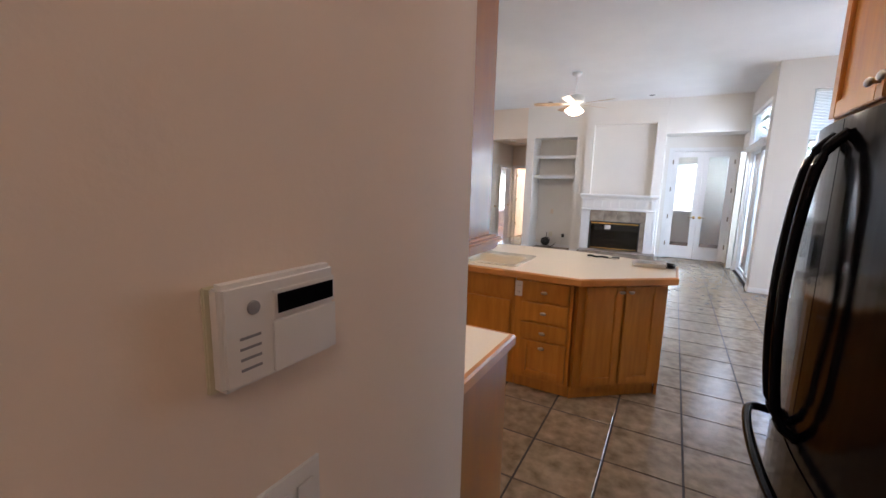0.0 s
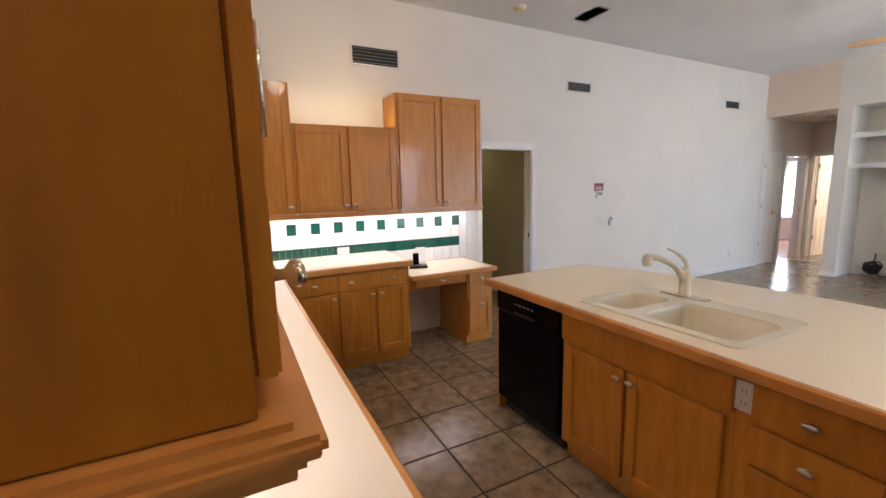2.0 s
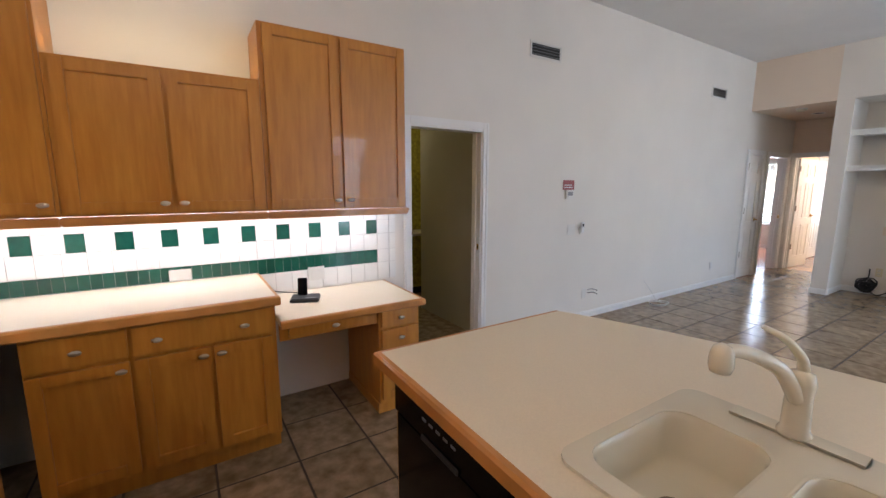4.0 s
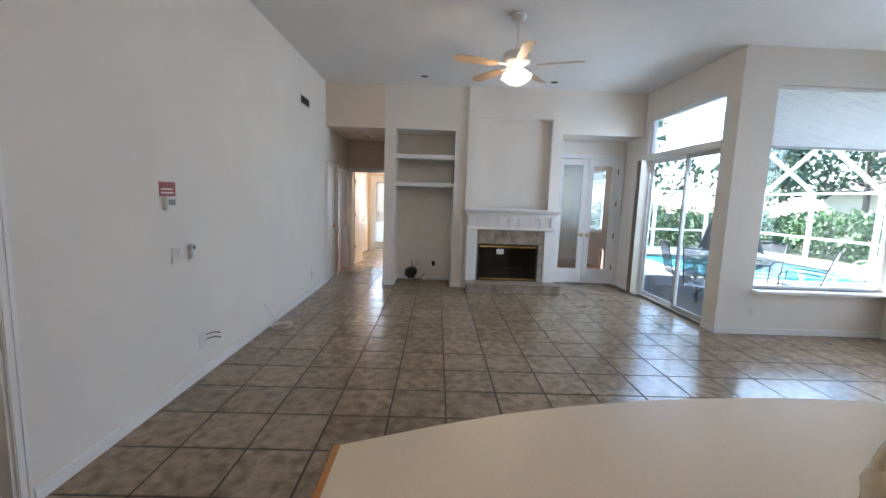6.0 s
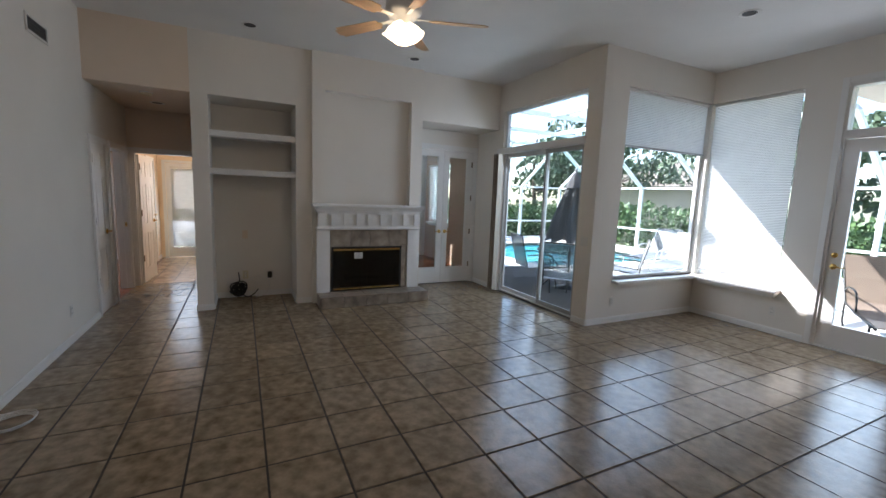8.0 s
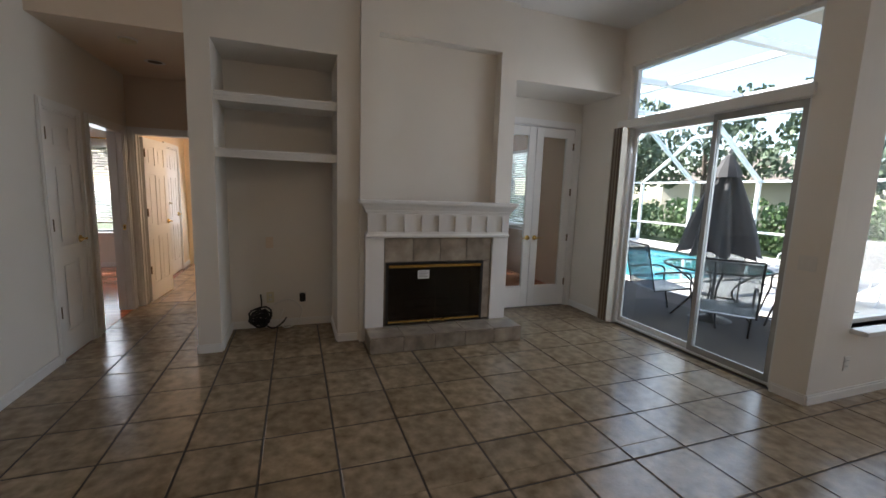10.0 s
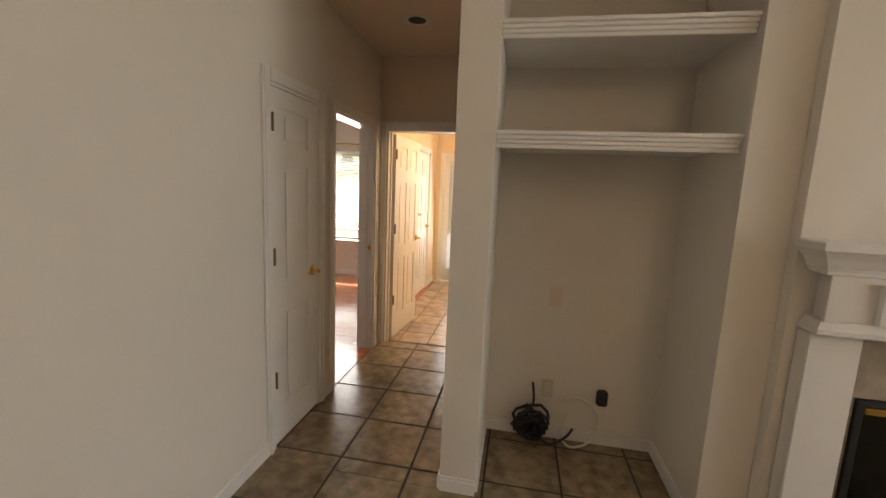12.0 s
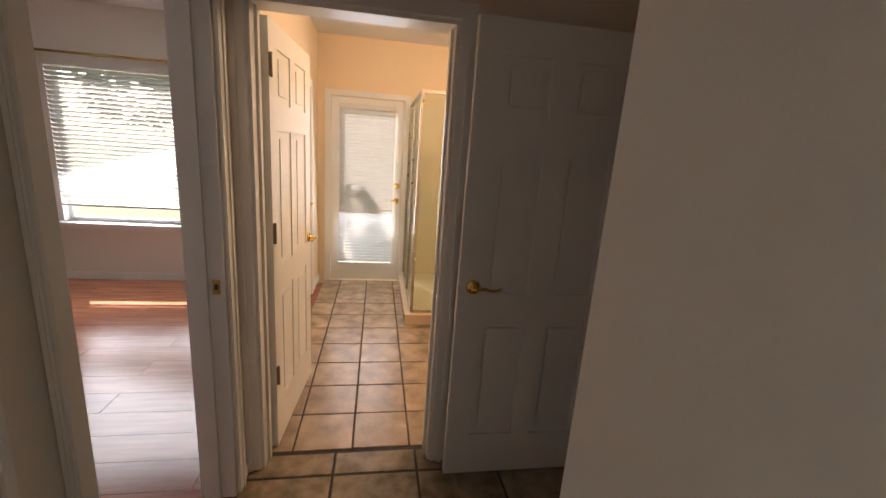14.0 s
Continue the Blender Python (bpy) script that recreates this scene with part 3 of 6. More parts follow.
def window(name, loc, rz, w, h, label, cols=1, rows=(), depth=T, sill=True, m=None, fw=0.035):
    t = thing(name, loc, rz, label, "window")
    tagged(t, kind="structure")
    y = depth * 0.6
    bm = B(0, y, 0, fw, y + 0.045, h)
    box(bm, w - fw, y, 0, w, y + 0.045, h)
    box(bm, fw, y, 0, w - fw, y + 0.045, fw)
    box(bm, fw, y, h - fw, w - fw, y + 0.045, h)
    for z in rows:
        box(bm, fw, y, z - 0.02, w - fw, y + 0.045, z + 0.02)
    part("window_frame", bm, m or M_ALU, t)
    p = part("pane", B(fw, y + 0.02, fw, w - fw, y + 0.024, h - fw), M_GLASS, t)
    p.visible_shadow = False
    if sill:
        bm = B(-0.03, -0.09, -0.03, w + 0.03, y, 0.0, 0.004)
        box(bm, -0.02, -0.03, -0.075, w + 0.02, -0.001, -0.031, 0.006)
        part("window_sill", bm, M_TRIM, t)
    return t


def baseboard(a, b, at, axis, sgn):
    """Along axis from a to b, on a wall whose face is at `at` on the other axis, standing out by sgn."""
    bm = bmesh.new()
    for lo, hi, q in ((0, 0.062, 0.013), (0.062, 0.078, 0.008)):
        u, v = sorted((at, at + sgn * q))
        if axis == "y":
            box(bm, u, a, lo, v, b, hi)
        else:
            box(bm, a, u, lo, b, v, hi)
    return structure("baseboard", bm, M_TRIM)


# ---- trim ----
for a, b, at, axis, s in ((4.57, 9.77, XL, "y", 1), (10.40, 10.485, XL, "y", 1), (11.425, 11.49, XL, "y", 1), (0.28, 0.46, 9.72, "x", -1), (1.46, 1.65, 9.72, "x", -1),
                          (0.46, 1.46, 10.33, "x", -1), (9.74, 10.33, 0.46, "y", 1), (9.74, 10.33, 1.46, "y", -1), (9.59, 10.37, XS, "y", -1), (7.55, 7.79, XS, "y", -1),
                          (XS, 6.7, 7.55, "x", -1), (6.18, 7.53, XR, "y", -1), (2.46, 5.19, XR, "y", -1), (3.241, 3.29, 10.37, "x", -1), (9.72, 10.45, 0.28, "y", -1),
                          (-5.2, -1.01, 14.3, "x", -1), (11.76, 14.41, 2.2, "y", -1), (11.76, 13.12, -0.78, "y", 1), (14.0, 14.41, -0.78, "y", 1), (-1.6, 0.86, 3.05, "y", 1), (0.24, 1.6, 11.50, "x", -1)):
    baseboard(a, b, at, axis, s)

# ---- doors ----
D = thing
doorway("door_1", (XL, 3.76, 0), 90, 0.74, 2.0, T, "open doorway with white casing to a dim powder room")
d = doorway("door_2", (XL, 9.80, 0), 90, 0.53, 2.02, T, "closed narrow white panelled closet door with brass lever", False)
leaf(d, (0.02, 0.02, 0), 0, 0.49, 1.998, 1, ((0.22, 0.80), (0.93, 1.60), (1.71, 1.90)))
doorway("door_3", (XL, 10.55, 0), 90, 0.81, 2.02, T, "open doorway with white casing to a bright bedroom")
d = doorway("door_4", (-0.64, 11.50, 0), 0, 0.81, 2.03, T, "white six-panel door standing open into the bathroom")
leaf(d, (0.03, T + 0.01, 0), 86, 0.72, 2.0)
d = D("door_5", (0.94, 11.41, 0), 0, "white six-panel door standing open against the hall's end wall", "door")
tagged(d, kind="structure")
leaf(d, (0, 0, 0), 0, 0.72, 2.03, mirror=-1)
d = doorway("door_6", (-0.78, 13.2, 0), 90, 0.70, 2.03, T, "closed white closet door in the bathroom", False)
leaf(d, (0.02, 0.02, 0), 0, 0.66, 2.005)
# french doors
d = doorway("door_7", (3.38, 10.37, 0), 0, 1.18, 2.36, T, "pair of closed white french doors with full-length glass and brass levers")
for x, mir in ((0.02, 1), (1.16, -1)):
    bm = bmesh.new()
    for a, b, z0, z1 in ((0, 0.115, 0.01, 2.33), (0.465, 0.567, 0.01, 2.33), (0.115, 0.465, 0.01, 0.29), (0.115, 0.465, 2.22, 2.33)):
        x0, x1 = sorted((a * mir, b * mir))
        box(bm, x0, -0.02, z0, x1, 0.02, z1, 0.003)
    lf = part("leaf", bm, M_TRIM, d, "white glazed door leaf")
    lf.matrix_basis = pose(x, 0.03, 0)
    x0, x1 = sorted((0.115 * mir, 0.465 * mir))
    part("pane", B(x0, -0.004, 0.29, x1, 0.002, 2.22), M_GLASS, lf)
    lever(lf, 0.515 * mir, 0.93, -1, -mir)
    for z in (0.33, 0.93, 1.53, 2.12):
        hinge(lf, 0.012 * mir, -0.02, z)

# ---- sliding door with transom ----
s = thing("door_8", (XS, 9.58, 0), -90, "sliding glass patio door with a white frame and a transom window above", "door")
tagged(s, kind="structure")
bm = bmesh.new()
for a, b, z0, z1 in ((0, 0.04, 0, 2.93), (1.74, 1.78, 0, 2.93), (0.04, 1.74, 0, 0.03), (0.04, 1.74, 2.89, 2.93)):
    box(bm, a, 0.05, z0, b, 0.11, z1)
part("frame", bm, M_ALU, s)
part("transom_bar", B(-0.12, -0.03, 2.26, 1.80, 0.12, 2.35, 0.004), M_TRIM, s)
for i, (a, b, y) in enumerate(((0.04, 1.04, 0.085), (0.99, 1.74, 0.06))):
    bm = bmesh.new()
    for p, q, z0, z1 in ((a, a + 0.045, 0.03, 2.26), (b - 0.045, b, 0.03, 2.26), (a + 0.045, b - 0.045, 0.03, 0.09), (a + 0.045, b - 0.045, 2.20, 2.26)):
        box(bm, p, y, z0, q, y + 0.024, z1, 0.002)
    pn = part("sliding_panel", bm, M_ALUG if i else M_ALU, s, "grey metal sliding frame")
    g = part("pane", B(a + 0.045, y + 0.01, 0.09, b - 0.045, y + 0.014, 2.20), M_GLASS, pn)
    g.visible_shadow = False
g = part("transom_pane", B(0.04, 0.08, 2.35, 1.74, 0.084, 2.89), M_GLASS, s)
g.visible_shadow = False
part("track", B(0.04, 0.045, 0.0, 1.74, 0.12, 0.012), M_STEEL, s)
vb = thing("vertical_blind", (XS - 0.02, 9.68, 0), -90, "tan vertical blinds drawn into a stack beside the sliding door", "blind")
for i in range(7):
    part("vane", box(bmesh.new(), -0.004, -0.045, 0.03, 0.004, 0.045, 2.26, 0, Matrix.Translation((0.02 + 0.022 * i, -0.05, 0)) @ pose(0, 0, 0, 0, 0, 12 - 5 * (i % 3))), M_TAN if i % 2 else M_GREYW, vb)

# ---- bay windows and shades ----
window("window_1", (5.05, 7.55, 0.56), 0, 1.65, 2.39, "tall corner bay window with a white frame looking on the pool", sill=False)
window("window_2", (6.70, 7.55, 0.56), -90, 1.05, 2.39, "tall corner bay window with a white frame behind a lowered shade", sill=False)
bm = B(5.03, 7.44, 0.525, 6.70, 7.64, 0.56, 0.004)
structure("window_sill_bay", bm, M_TRIM)
bm = B(6.57, 6.46, 0.526, 6.80, 7.43, 0.561, 0.004)
box(bm, 6.60, 6.48, 0.49, 6.69, 7.43, 0.524, 0.004)
box(bm, 6.63, 6.50, 0.46, 6.69, 7.43, 0.489, 0.004)
structure("window_sill_east", bm, M_TRIM)
pleated("cellular_shade", (5.07, 7.60, 2.27), 0, 1.60, 0.64, "grey cellular shade half raised in the bay window")
pleated("cellular_shade", (6.75, 7.53, 0.66), -90, 1.0, 2.25, "pale cellular shade lowered nearly to the sill")

# ---- patio door with transom ----
s = thing("door_9", (6.70, 6.11, 0), -90, "white glazed patio door with brass knob and deadbolt under a transom", "door")
tagged(s, kind="structure")
bm = bmesh.new()
for a, b, z0, z1 in ((-0.06, 0.005, 0, 2.98), (0.835, 0.90, 0, 2.98), (0.005, 0.835, 2.915, 2.98)):
    box(bm, a, -0.016, z0, b, -0.001, z1, 0.004)
part("casing", bm, M_TRIM, s)
bm = bmesh.new()
for a, b, z0, z1 in ((0.001, 0.03, 0, 2.919), (0.81, 0.839, 0, 2.919), (0.03, 0.81, 2.33, 2.42), (0.03, 0.81, 2.88, 2.919), (0.03, 0.81, 0.0, 0.015)):
    box(bm, a, 0, z0, b, T, z1)
part("jamb", bm, M_TRIM, s)
bm = bmesh.new()
for a, b, z0, z1 in ((0.0, 0.13, 0.02, 2.32), (0.65, 0.776, 0.02, 2.32), (0.13, 0.65, 0.02, 0.28), (0.13, 0.65, 2.18, 2.32)):
    box(bm, a, -0.022, z0, b, 0.022, z1, 0.003)
lf = part("leaf", bm, M_TRIM, s, "white glazed door leaf")
lf.matrix_basis = pose(0.032, 0.04, 0)
g = part("pane", B(0.13, -0.003, 0.28, 0.65, 0.003, 2.18), M_GLASS, lf)
g.visible_shadow = False
lever(lf, 0.06, 0.93, -1, 1)
part("deadbolt", lathe(bmesh.new(), [(0.03, 0), (0.03, 0.01), (0.02, 0.018), (0.001, 0.02)], pose(0.06, -0.022, 1.06, 90), 18), M_BRASS, lf, "round brass deadbolt", smooth=True)
g = part("transom_pane", B(0.03, 0.06, 2.42, 0.81, 0.064, 2.88), M_GLASS, s)
g.visible_shadow = False

# ---- fireplace ----
fp = thing("fireplace", (0, 0, 0), 0, "white dentil-mantel fireplace with tan tiles and black glass doors", "fireplace")
for a, b in ((1.70, 1.88), (3.02, 3.20)):
    part("pilaster", B(a, 9.585, 0.153, b, 9.658, 1.03, 0.004), M_TRIM, fp)
def moulded(x0, x1, y1, steps):
    """A moulding that runs round three sides of a block: (overhang, z) pairs from the bottom up; y1 is the wall."""
    bm = bmesh.new()
    rings = [[bm.verts.new(p) for p in ((x0 - o, y1, z), (x0 - o, 9.60 - o, z), (x1 + o, 9.60 - o, z), (x1 + o, y1, z))] for o, z in steps]
    for a, b in zip(rings, rings[1:]):
        for i in range(3):
            bm.faces.new((a[i], a[i + 1], b[i + 1], b[i]))
        bm.faces.new((a[3], a[0], b[0], b[3]))
    bm.faces.new(rings[0][::-1])
    bm.faces.new(rings[-1])
    return bm


part("frieze", B(1.745, 9.573, 1.088, 3.145, 9.657, 1.262), M_TRIM, fp)
part("lower_moulding", moulded(1.75, 3.14, 9.657, ((0.040, 1.031), (0.052, 1.040), (0.052, 1.056), (0.044, 1.064), (0.034, 1.087))), M_TRIM, fp)
part("upper_moulding", moulded(1.75, 3.14, 9.657, ((0.046, 1.263), (0.052, 1.268), (0.052, 1.280), (0.060, 1.284), (0.060, 1.292))), M_TRIM, fp)
part("cove_moulding", moulded(1.75, 3.14, 9.657, ((0.060, 1.293), (0.066, 1.305), (0.078, 1.325), (0.094, 1.342), (0.100, 1.352))), M_TRIM, fp)
part("mantel_shelf", moulded(1.75, 3.14, 9.657, ((0.106, 1.353), (0.112, 1.357), (0.112, 1.380), (0.108, 1.386))), M_TRIM, fp)
for i in range(9):
    x = 1.715 + i * (1.46 - 0.074) / 8
    part("dentil", B(x, 9.548, 1.088, x + 0.074, 9.5728, 1.2625, 0.002), M_TRIM, fp)
part("dentil_rail", B(1.716, 9.549, 1.238, 3.174, 9.5727, 1.2622), M_TRIM, fp)
for i in range(4):
    w = (3.015 - 1.885 - 0.009) / 4
    part("facing_tile", B(1.885 + i * (w + 0.003), 9.60, 0.79, 1.885 + i * (w + 0.003) + w, 9.622, 1.03, 0.002), M_HTILE, fp)
part("facing_back", B(1.883, 9.618, 0.80, 3.017, 9.657, 1.03), M_GROUT, fp)
for a, b in ((1.885, 1.90), (2.925, 3.015)):
    part("facing_tile", B(a, 9.60, 0.17, b, 9.622, 0.787, 0.002), M_HTILE, fp)
bm = bmesh.new()
box(bm, 1.90, 9.585, 0.165, 1.925, 9.62, 0.785)
box(bm, 2.90, 9.585, 0.165, 2.925, 9.62, 0.785)
box(bm, 1.925, 9.585, 0.165, 2.90, 9.62, 0.18)
box(bm, 1.925, 9.585, 0.765, 2.90, 9.62, 0.785)
fd = part("door_frame", bm, M_BLACKM, fp, "black metal fireplace frame")
part("brass_bar", B(1.925, 9.578, 0.735, 2.90, 9.60, 0.762, 0.004), M_BRASS, fd, "brass trim bar")
part("brass_bar", B(1.925, 9.578, 0.183, 2.90, 9.60, 0.203, 0.004), M_BRASS, fd, "brass trim bar")
for a, b in ((1.927, 2.17), (2.172, 2.411), (2.414, 2.654), (2.656, 2.898)):
    part("glass_panel", B(a, 9.596, 0.205, b, 9.60, 0.733), M_FGLASS, fd, "smoked glass panel")
for x in (2.33, 2.49):
    part("pull", lathe(bmesh.new(), [(0.012, 0), (0.008, 0.01), (0.018, 0.02), (0.001, 0.028)], pose(x, 9.578, 0.193, 90), 12), M_BRASS, fd, smooth=True)
bm = B(1.90, 9.925, 0.15, 2.93, 9.945, 0.79)
box(bm, 1.885, 9.63, 0.15, 1.90, 9.925, 0.79)
box(bm, 2.93, 9.63, 0.15, 2.945, 9.925, 0.79)
box(bm, 1.885, 9.63, 0.79, 2.945, 9.945, 0.80)
part("firebox", bm, M_SOOT, fp, "sooty brick firebox")
for y, z, x in ((9.76, 0.22, 2.35), (9.80, 0.23, 2.48), (9.80, 0.31, 2.42)):
    part("log", tube(bmesh.new(), curve_pts([(x - 0.28, y, z), (x - 0.1, y + 0.02, z + 0.015), (x + 0.28, y - 0.01, z)]), 0.05, 9, 0.04), M_BARK, fp, "charred ceramic log", smooth=True)
bm = bmesh.new()
for k in range(5):
    tube(bm, [(2.15 + 0.13 * k, 9.68, 0.17), (2.15 + 0.13 * k, 9.70, 0.30)], 0.007, 6)
tube(bm, [(2.1, 9.69, 0.20), (2.75, 9.69, 0.20)], 0.007, 6)
part("grate", bm, M_BLACKM, fp)
nt = thing("notice", (2.22, 9.592, 0.62), 0, "small white paper notice on the fireplace glass", "sign")
part("sheet", B(0, 0, 0, 0.12, 0.0015, 0.085), M_PAPER, nt)
for i in range(4):
    part("text_line", B(0.015, -0.0012, 0.018 + 0.016 * i, 0.105 - 0.02 * (i % 2), -0.0004, 0.023 + 0.016 * i), M_MARK, nt)
# hearth
he = thing("hearth", (1.71, 9.30, 0), 0, "raised hearth step faced in tan ceramic tiles", "hearth")
part("core", B(0.006, 0.006, 0, 1.534, 0.358, 0.142), M_GROUT, he)
for i in range(5):
    w = 1.54 / 5
    part("tile", B(i * w + 0.002, 0.0, 0.142, (i + 1) * w - 0.002, 0.239, 0.152, 0.003), M_HTILE, he)
    part("tile", B(i * w + 0.002, 0.243, 0.142, (i + 1) * w - 0.002, 0.358, 0.152, 0.003), M_HTILE, he)
    part("tile", B(i * w + 0.002, -0.004, 0.004, (i + 1) * w - 0.002, 0.006, 0.141, 0.003), M_HTILE, he)
for x0, x1 in ((-0.004, 0.006), (1.534, 1.544)):
    part("tile", B(x0, 0.007, 0.004, x1, 0.30, 0.141, 0.003), M_HTILE, he)

# ---- niche shelves and clutter ----
for z0, z1, lab in ((1.71, 1.785, "lower"), (2.175, 2.25, "upper")):
    sh = thing("niche_shelf", (0.46, 9.72, z0), 0, f"white painted {lab} shelf with stepped edge in the niche", "shelf", "niche shelves")
    part("board", B(0.001, 0.06, 0.03, 0.999, 0.609, z1 - z0 - 0.001), M_TRIM, sh)
    bm = bmesh.new()
    for k in range(4):
        box(bm, 0.001, 0.03 + 0.007 * k, (z1 - z0) * (3 - k) / 4 + 0.001, 0.999, 0.06, (z1 - z0) * (4 - k) / 4, 0.003)
    part("moulding", bm, M_TRIM, sh)
plate("outlet_plate", (0.835, 10.33, 0.90), 0, 0.07, 0.115, "blank ivory wall plate in the niche", "blank", M_WALL)
plate("outlet_plate", (0.83, 10.33, 0.32), 0, 0.07, 0.115, "ivory outlet low in the niche", "outlet", M_OUTLET)
ob = thing("power_adapter", (1.15, 10.33, 0.31), 0, "black plug-in power adapter in the niche wall", "power adapter")
part("housing", B(-0.03, -0.05, -0.045, 0.03, 0, 0.045, 0.008), M_CABLE, ob)
cb = thing("cable_bundle", (0.72, 10.25, 0), 0, "tangled bundle of dark cables below the niche outlet", "cables")
rng = random.Random(4)
bm = bmesh.new()
for k in range(14):
    c, r = Vector((rng.uniform(-0.03, 0.05), rng.uniform(-0.05, 0.03), 0.13 + rng.uniform(-0.03, 0.04))), rng.uniform(0.045, 0.09)
    ax = rng.uniform(-30, 40)
    pts = [c + (pose(0, 0, 0, ax, rng.uniform(-20, 20), 0) @ Vector((r * math.cos(a * 0.55), 0.02 * math.sin(a), r * math.sin(a * 0.55)))) for a in range(13)]
    part("coil", tube(bmesh.new(), [(p.x, p.y, max(0.008, p.z)) for p in pts], 0.009, 6), M_CABLE, cb, smooth=True)
part("plug_cord", tube(bmesh.new(), curve_pts([(0.02, 0.05, 0.36), (0.03, 0.0, 0.26), (0.0, 0.0, 0.14), (0.12, -0.03, 0.02), (0.22, -0.02, 0.06), (0.27, 0.0, 0.12)]), 0.008, 6), M_CABLE, cb, smooth=True)
part("coax_loop", tube(bmesh.new(), curve_pts([(0.15, 0.06, 0.25), (0.30, 0.04, 0.30), (0.42, 0.03, 0.20), (0.38, 0.0, 0.06), (0.26, -0.02, 0.012), (0.2, 0.0, 0.08), (0.24, 0.03, 0.2)]), 0.0065, 6), M_PLASTIC, cb, "pale coaxial cable loop", smooth=True)

# ---- ceiling fan ----
fan = thing("ceiling_fan", (1.94, 7.04, H), 0, "white ceiling fan with five light wood blades and lit lamp", "ceiling fan")
part("canopy", lathe(bmesh.new(), [(0.075, -0.001), (0.075, -0.03), (0.05, -0.06), (0.018, -0.075)], None, 24), M_TRIM, fan, smooth=True)
part("downrod", lathe(bmesh.new(), [(0.012, -0.07), (0.012, -0.36)], None, 12), M_TRIM, fan, smooth=True)
mo = part("motor", lathe(bmesh.new(), [(0.03, -0.34), (0.10, -0.355), (0.135, -0.38), (0.14, -0.44), (0.12, -0.47), (0.06, -0.485), (0.06, -0.53), (0.04, -0.55)], None, 32), M_TRIM, fan, smooth=True)
for k in range(5):
    a = 53 + 72 * k
    bl = bmesh.new()
    box(bl, 0.20, -0.062, -0.003, 0.66, 0.062, 0.003)
    for v in bl.verts:
        if v.co.x < 0.3:
            v.co.y *= 0.75
    bmesh.ops.bevel(bl, geom=[e for e in bl.edges if abs(e.verts[0].co.z - e.verts[1].co.z) > 0.004], offset=0.03, segments=3, affect="EDGES")
    o = part("blade", bl, M_BLADE, fan, "light wood fan blade")
    o.matrix_basis = pose(0, 0, -0.49, 0, 0, a) @ pose(0, 0, 0, 13)
    o = part("blade_bracket", B(0.10, -0.018, -0.004, 0.27, 0.018, 0.0025, 0.002), M_TRIM, fan)
    o.matrix_basis = pose(0, 0, -0.486, 0, 0, a) @ pose(0, 0, 0, 13)
for k in range(4):
    o = part("lamp_shade", lathe(bmesh.new(), [(0.022, 0.0), (0.035, -0.02), (0.055, -0.06), (0.062, -0.09), (0.075, -0.115)], None, 18), M_FROST, fan, "lit frosted tulip glass shade", smooth=True)
    o.matrix_basis = pose(0, 0, -0.53, 0, 0, 45 + 90 * k) @ pose(0.045, 0, 0, 0, -32, 0)
bulb("fan_lamp", (1.94, 7.04, H - 0.70), 2.9, WARM, 0.09)

# ---- ceiling and wall fittings ----
for p in ((0.93, 9.23, H), (2.93, 9.275, H), (5.12, 6.335, H)):
    recessed(p, "unlit recessed ceiling lamp with a white trim ring")
recessed((-0.19, 10.75, 2.65), "unlit recessed lamp in the hall's low ceiling")
smoke_alarm((-0.20, 10.085, 2.65), "round cream smoke alarm on the hall ceiling")
smoke_alarm((-0.31, 4.0, H), "round cream smoke alarm on the living room ceiling")
cv = vent((-0.2, 4.7, H - 0.001), 0, 0.36, 0.2, 6, "small metal supply vent in the ceiling", "ceiling_vent")
cv.matrix_world = pose(-0.31, 4.71, H, -90, 0, 0)
vent((XL, 2.32, 2.72), 90, 0.50, 0.20, 5, "louvred return vent high on the kitchen wall above the cabinets")
vent((XL, 5.03, 2.70), 90, 0.42, 0.15, 4, "louvred supply vent high on the white wall")
vent((XL, 8.44, 2.72), 90, 0.42, 0.15, 4, "louvred supply vent high on the wall near the hall")
th = thing("thermostat", (XL, 5.65, 1.47), 90, "white thermostat with a red printed card above it", "thermostat")
part("red_card", B(-0.085, -0.004, 0.0, 0.085, 0, 0.10), M_RED, th, "dark red printed card")
part("card_text", B(-0.07, -0.0055, 0.045, 0.05, -0.0042, 0.055), M_PAPER, th)
part("card_text", B(-0.07, -0.0055, 0.02, 0.06, -0.0042, 0.03), M_PAPER, th)
part("housing", B(-0.055, -0.028, -0.095, 0.065, 0, 0.0, 0.005), M_PLASTIC, th)
part("display", B(-0.035, -0.030, -0.06, 0.04, -0.0285, -0.02), M_MARK, th)
plate("switch_plate", (XL, 5.72, 1.045), 90, 0.12, 0.115, "white double light switch plate on the wall", "switch", category="light switch")
ic = thing("intercom_handset", (XL, 5.88, 0.99), 90, "small grey wall holder with a fan remote control", "remote control")
part("cradle", B(-0.03, -0.02, 0, 0.03, 0, 0.07, 0.004), M_PLASTIC, ic)
part("remote", B(-0.024, -0.035, 0.015, 0.024, -0.021, 0.13, 0.004), M_ALU, ic)
part("buttons", B(-0.012, -0.037, 0.08, 0.012, -0.0352, 0.11), M_BLACKM, ic)
plate("outlet_plate", (XL, 5.99, 0.30), 90, 0.07, 0.115, "white wall plate with loose black wires", "blank")
wr = thing("loose_wires", (XL, 6.06, 0.31), 90, "loose black wire ends sticking out of the wall", "cables")
